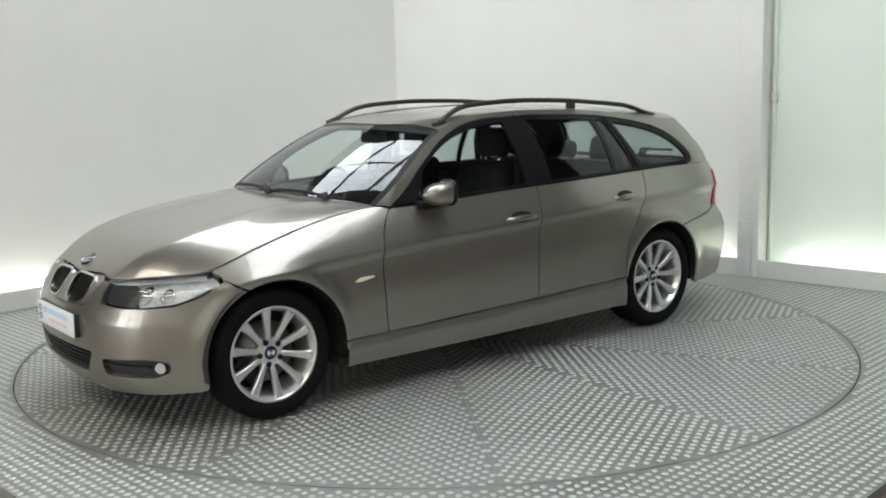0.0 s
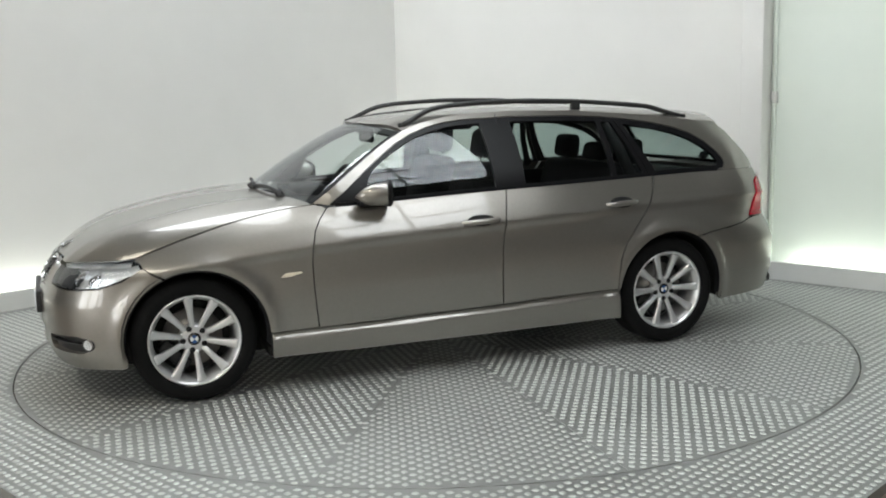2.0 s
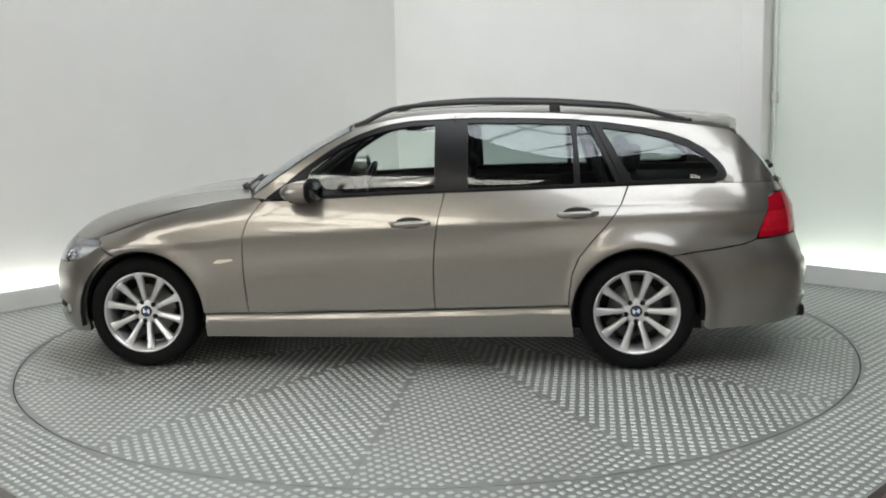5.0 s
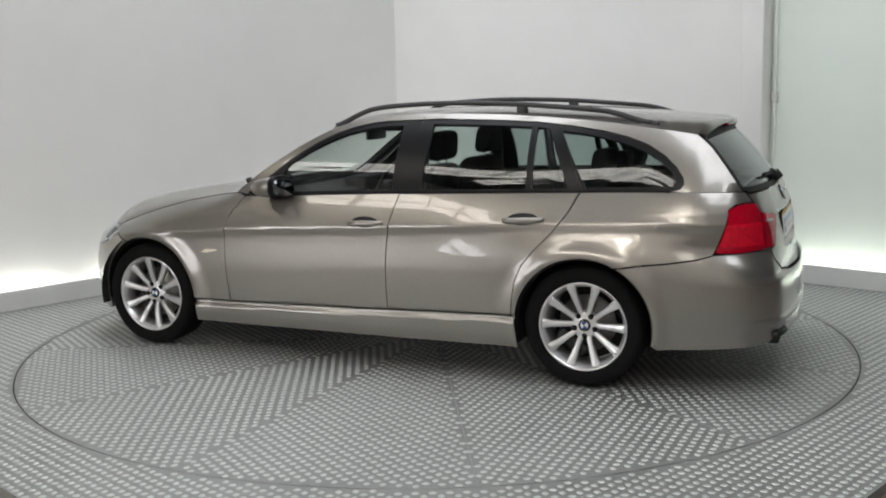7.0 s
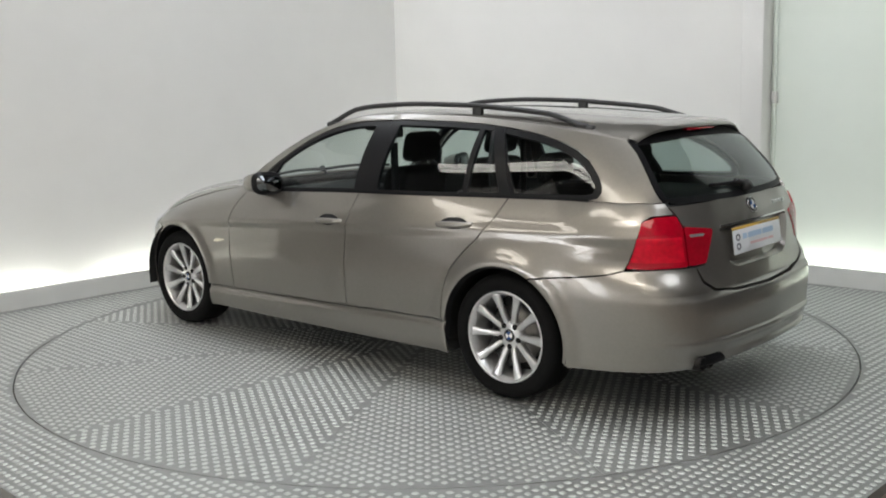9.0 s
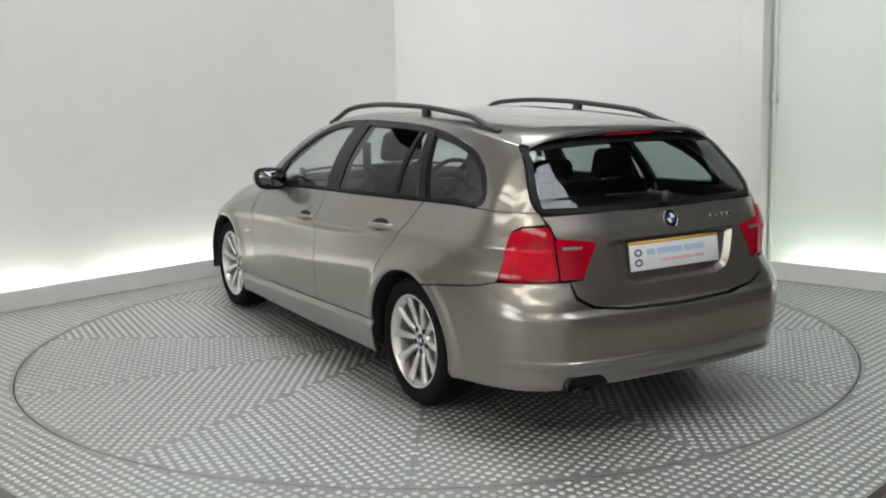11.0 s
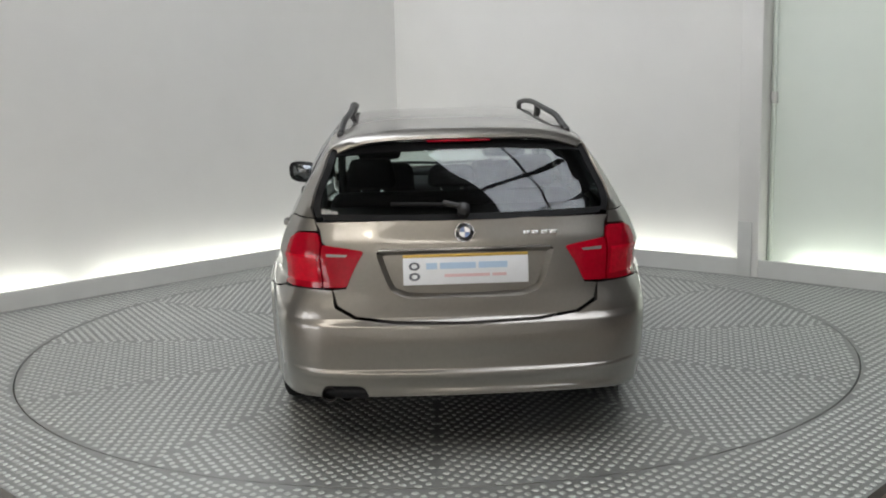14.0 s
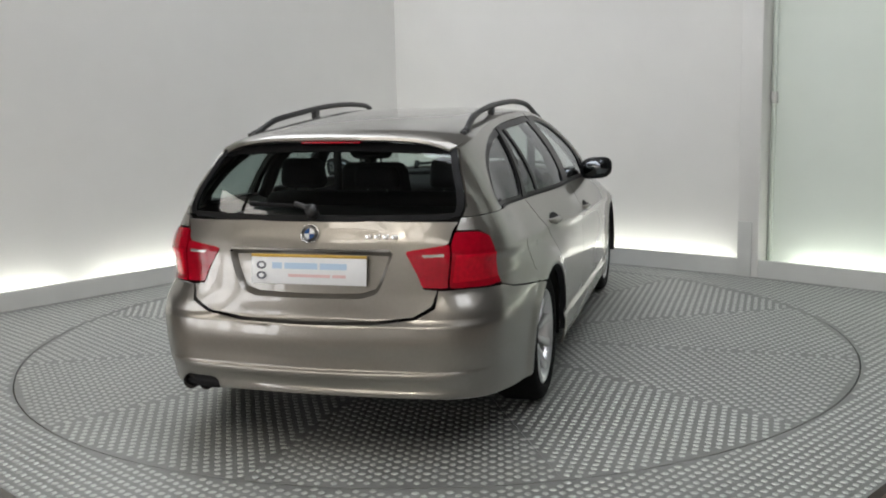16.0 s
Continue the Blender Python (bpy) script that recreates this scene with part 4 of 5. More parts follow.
    # tailgate
    tg_half = [(S_END, 0.578), (s_rear(0.30), 0.584), (s_rear(0.46), 0.604), (s_rear(0.545), 0.65), (s_rear(0.585), 0.715), (s_rear(0.52), 0.722), (s_rear(0.435), 0.866), (s_rear(0.57), 0.893), (s_rear(0.588), 0.905), (s_rear(0.596), 0.955), (s_rear(0.620), 0.990), (s_rear(0.4), 0.995), (S_END, 0.998)]

    def tail(a, b):
        """Tail skin over y, from the right flank (-) to the left."""
        s = S_END - abs(a)
        x, y, z = body(s, b)
        return (x, y if a > 0 else -y, z)

    def flip(poly):
        return [(S_END - a, b) for a, b in poly]
    half = flip(tg_half)
    tg_poly = half + [(-a, b) for a, b in half[1:-1]][::-1]

    # recess for the number plate
    rq = lambda y: S_END - s_rear(y)
    rec_half = [(0.0, 0.668), (rq(0.24), 0.676), (rq(0.31), 0.70), (rq(0.335), 0.745), (rq(0.385), 0.872), (0.0, 0.876)]
    rec = round_poly(rec_half[1:5] + [(-a, b) for a, b in rec_half[1:5]][::-1], 0.02)
    outward = lambda a, b: tail(-a, b)
    gate = part("tailgate", panel_bm([(-a, b) for a, b in tg_poly], outward, 0.03, gap=g, holes=[[(-a, b) for a, b in rec]], rim=0.05), PAINT, car)
    part("plate_recess", panel_bm([(-a, b) for a, b in inset_poly(rec, -0.008)], outward, 0.03, depth=0.029, rim=0), PAINT, gate)
    # the recess has sloping sides
    inner, rows = inset_poly(rec, 0.020), []
    bm = bmesh.new()
    for p, q in zip(rec, inner):
        a, b = Vector(outward(-p[0], p[1])), Vector(outward(-q[0], q[1]))
        rows.append((bm.verts.new((a.x + 0.001, a.y, a.z)), bm.verts.new((b.x + 0.028, b.y, b.z))))
    for (a, b), (c, d) in zip(rows, rows[1:] + rows[:1]):
        bm.faces.new((a, b, d, c))
    bmesh.ops.recalc_face_normals(bm, faces=bm.faces)
    slope = part("recess_edge", bm, PAINT, gate, smooth=True)
    slope.data.set_sharp_from_angle(angle=radians(30))
    lip = [(rq(0.37), 0.873), (-rq(0.37), 0.873), (-rq(0.37), 0.880), (rq(0.37), 0.880)]
    part("chrome_lip", panel_bm(lip, outward, 0.04, depth=-0.004, rim=0.02), CHROME, gate, "thin bright strip above the plate")
    bp_half = [(0.0, 0.573), (rq(0.30), 0.579), (rq(0.47), 0.599), (rq(0.555), 0.645), (rq(0.585), 0.714), (rq(0.72), 0.714)]
    bp_half += [(S_END - a, b) for a, b in sx([(-2.02, 0.703), (-1.95, 0.6835), (-1.80, 0.662), (-1.66, 0.648)])]
    bp_half += [(S_END - a, b) for a, b in sx(arc(*ARCH_R, ARCH_RAD, 119, 192, 14))] + [(S_END - a, b) for a, b in sx([(-1.76, 0.225)])] + [(rq(0.75), 0.240), (rq(0.55), 0.260), (rq(0.2), 0.268), (0.0, 0.268)]
    bp_poly = bp_half + [(-a, b) for a, b in bp_half[1:-1]][::-1]
    rb = part("rear_bumper", panel_bm([(-a, b) for a, b in bp_poly], outward, 0.03, gap=g, rim=0.03), PAINT, car)
    val = [(rq(0.66), 0.250), (rq(0.50), 0.268), (-rq(0.50), 0.268), (-rq(0.66), 0.250), (-rq(0.60), 0.232), (rq(0.60), 0.232)]
    part("rear_valance", panel_bm(val, outward, 0.04, depth=0.05), PLASTIC, car, "dark plastic valance under the bumper")
    part("tow_cover", panel_bm([(-0.16, 0.552), (0.03, 0.552), (0.03, 0.564), (-0.16, 0.564)], outward, 0.03, depth=-0.001), PAINT, rb)
    for m in (False, True):
        # tail lamp: an outer piece on the body, an inner piece on the tailgate
        so = lambda x: S_END - s_of_x(x)
        outer_l = [(rq(0.637), 0.720), (rq(0.595), 0.900), (rq(0.602), 0.946), (rq(0.70), 0.943), (so(-2.158), 0.922), (so(-2.120), 0.858), (so(-2.072), 0.78), (so(-2.032), 0.714), (so(-2.12), 0.712)]
        outer_l = round_poly(outer_l, 0.012, 3)
        tl = part("tail_light", panel_bm([(-a, b) for a, b in outer_l], outward, 0.025, depth=-0.006, rim=0.02), LENS_DARKRED, car, "red wrap-round tail light", mirror=not m)
        # lower part in brighter red: its mirrored light is put into the colour
        low = [(rq(0.645), 0.742), (rq(0.620), 0.856), (so(-2.112), 0.852), (so(-2.070), 0.775), (so(-2.052), 0.742)]
        part("lower_gleam", panel_bm([(-a, b) for a, b in low], outward, 0.03, depth=-0.0075, rim=0.003), LENS_GLEAM, tl, "red lower lens, brightened in colour for mirrored light", mirror=not m)
        top = [(rq(0.612), 0.866), (rq(0.612), 0.932), (rq(0.70), 0.934), (so(-2.150), 0.915), (so(-2.122), 0.866)]
        part("upper_lens", panel_bm([(-a, b) for a, b in top], outward, 0.03, depth=-0.0075, rim=0.003), LENS_DARKRED, tl, mirror=not m)
        inner_l = round_poly([(rq(0.630), 0.722), (rq(0.515), 0.726), (rq(0.428), 0.872), (rq(0.45), 0.878), (rq(0.588), 0.899)], 0.012, 3)
        il = part("tailgate_light", panel_bm([(-a, b) for a, b in inner_l], outward, 0.025, depth=-0.004, rim=0.02), LENS_DARKRED, car, "dark red tail light on the tailgate", mirror=not m)
        rev = [(rq(0.575), 0.850), (rq(0.50), 0.850), (rq(0.492), 0.859), (rq(0.575), 0.862)]
        part("reversing_lens", panel_bm([(-a, b) for a, b in rev], outward, 0.03, depth=-0.0058, rim=0.003), LENS_WHITE, il, "clear reversing lens", mirror=not m)
    glass = part("rear_screen", panel_bm([(-0.965, 0.02), (0.965, 0.02), (0.965, 0.97), (-0.965, 0.97)], rear_screen, (0.07, 0.08), rim=0.004), PRIVACY, car, "tinted tailgate window")
    glass.visible_shadow = False
    for m in (False, True):
        part("rear_screen_band", panel_bm([(-1.0, 0.0), (-0.955, 0.0), (-0.945, 1.0), (-1.0, 1.0)], rear_screen, (0.03, 0.06), depth=-0.0015, rim=0.01), SEAL, car, "black border of the tailgate window", mirror=m)
    part("rear_screen_foot", panel_bm([(-0.955, -0.03), (0.955, -0.03), (0.955, 0.05), (-0.955, 0.05)], rear_screen, (0.07, 0.03), depth=-0.001, rim=0.01), SEAL, car)
    part("rear_screen_head", panel_bm([(-0.95, 0.88), (0.95, 0.88), (0.95, 1.0), (-0.95, 1.0)], rear_screen, (0.07, 0.03), depth=-0.001, rim=0.01), SEAL, car)

    # roof spoiler
    verts, faces = [], []
    n = 24
    for i in range(n + 1):
        t = -1 + 2 * i / n
        x0, y0, z0 = roof(t * 0.985, 0.93)
        x1, y1, z1 = roof(t * 0.985, 1.0)
        k = 1 - abs(t)**3
        xb = -1.93 - 0.052 * k
        zb = z1 - 0.014 - 0.006 * k
        w = 0.97 - 0.02 * abs(t)
        prof = [(x0, y0, z0 + 0.001), (x1, y1, z1 + 0.006), (xb, y1 * w, zb + 0.008), (xb - 0.004, y1 * w, zb - 0.004), (xb + 0.014, y1 * w, zb - 0.013), (x1 + 0.02, y1 * w, z1 - 0.034)]
        verts += prof
    m = 6
    for i in range(n):
        for k in range(m - 1):
            faces.append((m * i + k, m * (i + 1) + k, m * (i + 1) + k + 1, m * i + k + 1))
    faces += [tuple(range(m)), tuple(range(m * n + m - 1, m * n - 1, -1))]
    sp = raw("roof_spoiler", verts, faces, PAINT, car, "body-coloured roof spoiler", smooth=True)
    sp.data.set_sharp_from_angle(angle=radians(30))
    part("high_brake_light", box_bm(-1.984, -1.955, -0.14, 0.14, 1.306, 1.316, 0.003), LENS_DARKRED, sp, "dark red high brake light")
    # roof rails
    for m in (1, -1):
        pts = []
        ry = lambda x: side_skin(x, GUTTER(x))[1] - 0.045
        xs = np.linspace(0.155, -1.66, 40)
        for x in xs:
            u = (x - 0.155) / (-1.66 - 0.155)
            lift = 0.034 * min(1, step(0, 0.11, u)) * min(1, step(1, 0.86, u))
            pts.append((x, m * (ry(x)), GUTTER(x) + 0.022 + lift))
        rail = part("roof_rail", tube_bm(pts, 0.0145, 10, 1.05), RAIL, car, "black roof rail")
        for x, l in ((-0.95, 0.06), ):
            part("rail_foot", box_bm(x - l / 2, x + l / 2, m * ry(x) - 0.014, m * ry(x) + 0.014, GUTTER(x) - 0.005, GUTTER(x) + 0.052, 0.005), RAIL, rail)
        for x in (0.13, -1.63):
            part("rail_end", box_bm(x - 0.07, x + 0.05, m * ry(x) - 0.014, m * ry(x) + 0.014, GUTTER(x) - 0.012, GUTTER(x) + 0.026, 0.008), RAIL, rail)
    return car, doors, rdoors


def build_wheel(car, x, y, turn, label):
    """One wheel with its face towards +y."""
    w = new("wheel")
    w.parent = car
    side = 1 if y > 0 else -1
    w.matrix_local = pose(x, y, 0.317, 0, turn, 0 if side > 0 else 180)
    w["label"] = label
    # y is outwards from the wheel's middle plane
    tyre = lathe_bm([(0.222, -0.09), (0.245, -0.108), (0.285, -0.112), (0.306, -0.100), (0.3155, -0.075), (0.317, -0.04), (0.317, 0.04), (0.3155, 0.075), (0.306, 0.100),
                     (0.285, 0.112), (0.262, 0.1125), (0.245, 0.108), (0.230, 0.100), (0.222, 0.090), (0.222, -0.09)], 64)
    part("tyre", tyre, RUBBER, w, "black road tyre")
    rim = part("rim", lathe_bm([(0.232, 0.096), (0.233, 0.101), (0.228, 0.104), (0.222, 0.101), (0.218, 0.092), (0.208, 0.080), (0.203, 0.06), (0.200, 0.0), (0.200, -0.09), (0.222, -0.095)], 64), ALLOY, w, "silver ten-spoke alloy rim")
    for i in range(10):
        a = math.radians(90 + 36 * i)
        bm = bmesh.new()
        secs = []
        for r, hw, yy, th in ((0.045, 0.0130, 0.052, 0.030), (0.075, 0.0135, 0.064, 0.028), (0.12, 0.0150, 0.074, 0.026), (0.17, 0.0185, 0.082, 0.026), (0.205, 0.0240, 0.088, 0.024), (0.219, 0.0285, 0.0925, 0.020)):
            ring = []
            for u, dy in ((-hw, -th), (-hw, -0.006), (-hw * 0.7, 0), (hw * 0.7, 0), (hw, -0.006), (hw, -th)):
                ring.append(bm.verts.new((r * math.cos(a) - u * math.sin(a), yy + dy, r * math.sin(a) + u * math.cos(a))))
            secs.append(ring)
        for p, q in zip(secs, secs[1:]):
            for k in range(6):
                bm.faces.new((p[k], p[(k + 1) % 6], q[(k + 1) % 6], q[k]))
        bm.faces.new(secs[0])
        bm.faces.new(secs[-1][::-1])
        bmesh.ops.recalc_face_normals(bm, faces=bm.faces)
        part("spoke", bm, ALLOY, w)
    hub = lathe_bm([(0.0, 0.060), (0.036, 0.060), (0.040, 0.058), (0.052, 0.060), (0.066, 0.056), (0.074, 0.046), (0.076, 0.0)], 40)
    part("hub", hub, ALLOY, w)
    for i in range(5):
        a = math.radians(90 + 18 + 72 * i)
        bm = lathe_bm([(0.0, 0.0622), (0.0140, 0.0622), (0.0140, 0.045)], 14)
        for v in bm.verts:
            v.co += Vector((0.0565 * math.cos(a), 0, 0.0565 * math.sin(a)))
        part("bolt", bm, TRIM_BLACK, w)
    cap = part("centre_cap", lathe_bm([(0.0, 0.0635), (0.030, 0.0635), (0.033, 0.061), (0.033, 0.05)], 32), ROUND_BLACK, w, "round centre cap")
    for i in range(4):
        bm = bmesh.new()
        vs = [bm.verts.new((0, 0.0655, 0))] + [bm.verts.new((0.0205 * math.cos(math.radians(90 * i + 15 * k)), 0.0655, 0.0205 * math.sin(math.radians(90 * i + 15 * k)))) for k in range(7)]
        bm.faces.new(vs[::-1])
        part("cap_quarter", bm, ROUND_BLUE if i % 2 else ROUND_WHITE, cap, smooth=False)
    part("brake_disc", lathe_bm([(0.0, 0.020), (0.08, 0.020), (0.085, 0.004), (0.150, 0.004), (0.150, -0.018), (0.08, -0.018)], 40), STEEL_DISC, w, "steel brake disc")
    part("brake_caliper", box_bm(0.09, 0.165, -0.05, 0.03, -0.09, 0.09, 0.015), PLASTIC, w)
    part("barrel_back", lathe_bm([(0.0, -0.06), (0.199, -0.06)], 40), UNDER, w)
    return w


CAR, DOORS, REAR_DOORS = build_car()
for px, py, turn, text in ((1.38, 0.727, 42, "silver ten-spoke front wheel"), (1.38, -0.727, 20, "silver ten-spoke front wheel"), (-1.38, 0.748, 54, "silver ten-spoke rear wheel"), (-1.38, -0.748, 31, "silver ten-spoke rear wheel")):
    build_wheel(CAR, px, py, turn, text)


def rounded(x0, x1, y0, y1, z0, z1, r, taper=0.0, lean=0.0):
    """A soft cushion-like block; taper narrows its top, lean shifts the top back."""
    bm = box_bm(x0, x1, y0, y1, z0, z1, r, 4)
    cy = (y0 + y1) / 2
    for v in bm.verts:
        u = (v.co.z - z0) / (z1 - z0)
        v.co.y = cy + (v.co.y - cy) * (1 - taper * u)
        v.co.x -= lean * u
    return bm


def build_cabin(car):
    """Floor pan, seats, dashboard and other dark things behind the glass."""
    part("floor_pan", box_bm(-1.0, 1.0, -0.78, 0.78, 0.17, 0.24, 0.02), UNDER, car, "dark underbody")
    part("engine_bay", box_bm(1.0, 1.9, -0.46, 0.46, 0.2, 0.60, 0.04), UNDER, car)
    part("load_floor", box_bm(-2.2, -1.0, -0.5, 0.5, 0.28, 0.66, 0.04), UNDER, car)
    part("rear_axle_tray", box_bm(-2.25, -1.75, -0.62, 0.62, 0.24, 0.40, 0.03), UNDER, car)
    for m in (1, -1):
        part("flank_lining", box_bm(-1.0, 0.60, m * 0.765 - 0.01, m * 0.765 + 0.01, 0.24, 0.93, 0.005), CABIN, car)
        part("load_lining", box_bm(-2.0, -1.0, m * 0.61 - 0.01, m * 0.61 + 0.01, 0.60, 0.95, 0.005), CABIN, car)
        for cx in (1.365, -1.385):
            bm = bmesh.new()
            n = 16
            rows = []
            for k in range(n + 1):
                a = math.radians(-12 + 204 * k / n)
                rows.append([bm.verts.new((cx + 0.374 * math.cos(a), m * yy, 0.322 + 0.374 * math.sin(a))) for yy in (0.50, 0.862)])
            for p, q in zip(rows, rows[1:]):
                bm.faces.new((p[0], p[1], q[1], q[0]))
            part("wheel_housing", bm, UNDER, car)
            part("housing_back", box_bm(cx - 0.39, cx + 0.39, m * 0.50 - 0.01, m * 0.50 + 0.01, 0.15, 0.72), UNDER, car)
        # inner pillar trims
        for x0, z0, x1, z1, nm in ((-0.36, 0.95, -0.40, 1.36, "pillar_trim"), (-1.22, 0.98, -1.10, 1.33, "pillar_trim")):
            y0, y1 = side_skin(x0, z0)[1] - 0.05, side_skin(x1, z1)[1] - 0.045
            part(nm, tube_bm([(x0, m * y0, z0), ((x0 + x1) / 2, m * (side_skin((x0 + x1) / 2, (z0 + z1) / 2)[1] - 0.045), (z0 + z1) / 2), (x1, m * y1, z1)], 0.035, 8, 0.6), CABIN, car)
        part("windscreen_pillar_trim", tube_bm([(e[0] - 0.03, m * (side_skin(e[0], e[1])[1] - 0.045), e[1] - 0.012) for e in SCREEN_EDGE], 0.022, 8), CABIN, car)
        part("grab_handle", tube_bm([(-0.1, m * 0.53, 1.335), (-0.12, m * 0.51, 1.31), (-0.26, m * 0.51, 1.31), (-0.28, m * 0.53, 1.335)], 0.009, 8), CABIN, car)
    part("headliner", panel_bm([(-0.97, 0.03), (0.97, 0.03), (0.97, 0.97), (-0.97, 0.97)], roof, (0.12, 0.08), depth=0.035, rim=0), HEADLINER, car, "grey cloth roof lining")
    # dashboard and steering wheel
    bm = box_bm(0.40, 0.80, -0.66, 0.66, 0.68, 0.925, 0.05, 4)
    for v in bm.verts:
        if v.co.x < 0.6:
            v.co.z -= 0.03
    part("dashboard", bm, CABIN, car, "dark dashboard")
    part("instrument_hood", box_bm(0.40, 0.58, -0.55, -0.22, 0.86, 0.965, 0.035, 4), CABIN, car)
    ringp = [(0.30 - 0.185 * math.sin(a) * 0.42, -0.37 + 0.185 * math.cos(a), 0.89 + 0.185 * math.sin(a) * 0.9) for a in np.linspace(0, 2 * math.pi, 33)]
    sw = part("steering_wheel", tube_bm(ringp, 0.015, 8, cap=False), PLASTIC, car, "black steering wheel on the right")
    part("boss", box_bm(0.28, 0.36, -0.43, -0.31, 0.84, 0.93, 0.02, 3), PLASTIC, sw)
    for y0, y1, z0, z1 in ((-0.55, -0.40, 0.875, 0.90), (-0.34, -0.19, 0.875, 0.90), (-0.385, -0.355, 0.72, 0.86)):
        part("spoke", box_bm(0.30, 0.325, y0, y1, z0, z1, 0.006), PLASTIC, sw)
    im = part("interior_mirror", box_bm(0.185, 0.215, -0.12, 0.12, 1.225, 1.29, 0.014, 3), PLASTIC, car, "black interior mirror")
    part("stem", tube_bm([(0.20, 0.0, 1.27), (0.245, 0.0, 1.315)], 0.012, 8), PLASTIC, im)
    part("sensor_cover", box_bm(0.19, 0.255, -0.05, 0.05, 1.28, 1.320, 0.012), PLASTIC, im)
    # seats
    for y in (0.37, -0.37):
        st = part("front_seat", rounded(-0.31, -0.13, y - 0.25, y + 0.25, 0.42, 1.10, 0.06, 0.22, 0.16), FABRIC, car, "black front seat")
        part("cushion", rounded(-0.27, 0.27, y - 0.26, y + 0.26, 0.36, 0.55, 0.06), FABRIC, st)
        hr = part("headrest", rounded(-0.465, -0.355, y - 0.135, y + 0.135, 1.125, 1.295, 0.045, 0.18, 0.02), FABRIC, st)
        for d in (-0.06, 0.06):
            part("headrest_post", tube_bm([(-0.41, y + d, 1.06), (-0.415, y + d, 1.15)], 0.007, 8), CHROME, st)
        part("seat_belt", box_bm(-0.42, -0.405, math.copysign(0.60, y) - 0.03, math.copysign(0.60, y) + 0.015, 0.6, 1.24), CABIN, st)
    rs = part("rear_bench", rounded(-1.32, -1.15, -0.64, 0.64, 0.45, 1.03, 0.06, 0.06, 0.14), FABRIC, car, "black rear bench")
    part("cushion", rounded(-1.25, -0.72, -0.64, 0.64, 0.36, 0.56, 0.06), FABRIC, rs)
    for y, h in ((0.40, 1.20), (-0.40, 1.20), (0.0, 1.16)):
        part("headrest", rounded(-1.42, -1.32, y - 0.125, y + 0.125, 1.045, h, 0.04, 0.15, 0.015), FABRIC, rs)
        for d in (-0.05, 0.05):
            part("headrest_post", tube_bm([(-1.37, y + d, 1.0), (-1.375, y + d, 1.06)], 0.006, 8), CHROME, rs)
    part("load_cover", box_bm(-2.05, -1.42, -0.60, 0.60, 0.95, 0.965, 0.006), CABIN, car, "black roll-out load cover")


def oval_bm(x0, x1, yc, zc, ry, rz, n=28):
    """A thin plate across x with a softly squared oval outline."""
    bm = bmesh.new()
    rings = []
    for x in (x0, x1):
        ring = []
        for j in range(n):
            a = 2 * math.pi * j / n
            cy, cz = math.cos(a), math.sin(a)
            yy = math.copysign(abs(cy)**0.62, cy) * ry
            ring.append(bm.verts.new((x + 0.02 * cy, yc + yy, zc + math.copysign(abs(cz)**0.62, cz) * rz + 0.10 * yy)))
        rings.append(ring)
    for j in range(n):
        bm.faces.new((rings[0][j], rings[0][(j + 1) % n], rings[1][(j + 1) % n], rings[1][j]))
    bm.faces.new(rings[0])
    bm.faces.new(rings[1][::-1])
    bmesh.ops.recalc_face_normals(bm, faces=bm.faces)
    return bm


def build_mirror(car, m):
    """Door mirror: a body-coloured shell on a black foot."""
    bm = bmesh.new()
    n, k = 14, 9
    # rounded pod, blunt at the rear where the glass sits
    rows = []
    for i in range(k + 1):
        u = i / k
        x = 0.525 - 0.165 * u
        size = (max(0.0, 1 - (1 - u)**2.6))**0.5
        ring = []
        for j in range(n):
            a = 2 * math.pi * j / n
            cy, cz = math.cos(a), math.sin(a)
            e = 0.62
            yy = math.copysign(abs(cy)**e, cy) * 0.092 * size
            zz = math.copysign(abs(cz)**e, cz) * 0.062 * size
            ring.append(bm.verts.new((x + 0.02 * cy, 0.888 + yy, 1.003 + zz - 0.008 * (1 - u) + 0.10 * yy)))
        rows.append(ring)
    for p, q in zip(rows, rows[1:]):
        for j in range(n):
            bm.faces.new((p[j], p[(j + 1) % n], q[(j + 1) % n], q[j]))
    bm.faces.new(rows[0])
    bm.faces.new(rows[-1][::-1])
    bmesh.ops.recalc_face_normals(bm, faces=bm.faces)
    mir = part("door_mirror", bm, PAINT, car, "bronze door mirror shell with black rear rim", mirror=m < 0)
    rim = [(0.360 + 0.02 * math.cos(a), 0.888 + math.copysign(abs(math.cos(a))**0.62, math.cos(a)) * 0.088, 1.003 + math.copysign(abs(math.sin(a))**0.62, math.sin(a)) * 0.058 + 0.009 * math.cos(a)) for a in np.linspace(0, 2 * math.pi, 29)]
    part("rim", tube_bm(rim, 0.012, 8, cap=False), TRIM_BLACK, mir, mirror=m < 0)
    part("backing", oval_bm(0.345, 0.362, 0.888, 1.003, 0.092, 0.062), TRIM_BLACK, mir, mirror=m < 0)
    # glass colour is darkened to stand for a dark reflection
    part("mirror_glass", oval_bm(0.3405, 0.346, 0.888, 1.003, 0.076, 0.047), MIRROR_DARKENED, mir, "mirror glass darkened in colour for a dark reflection", mirror=m < 0)
    part("foot", box_bm(0.40, 0.505, 0.775, 0.85, 0.935, 0.962, 0.010, 3), TRIM_BLACK, mir, mirror=m < 0)
    sail = [(0.648, 0.957), (0.50, 1.060), (0.475, 1.055), (0.475, 0.962)]
    part("sail_cover", panel_bm(sail, side_skin, 0.03, depth=-0.004, rim=0.012), TRIM_BLACK, mir, mirror=m < 0)


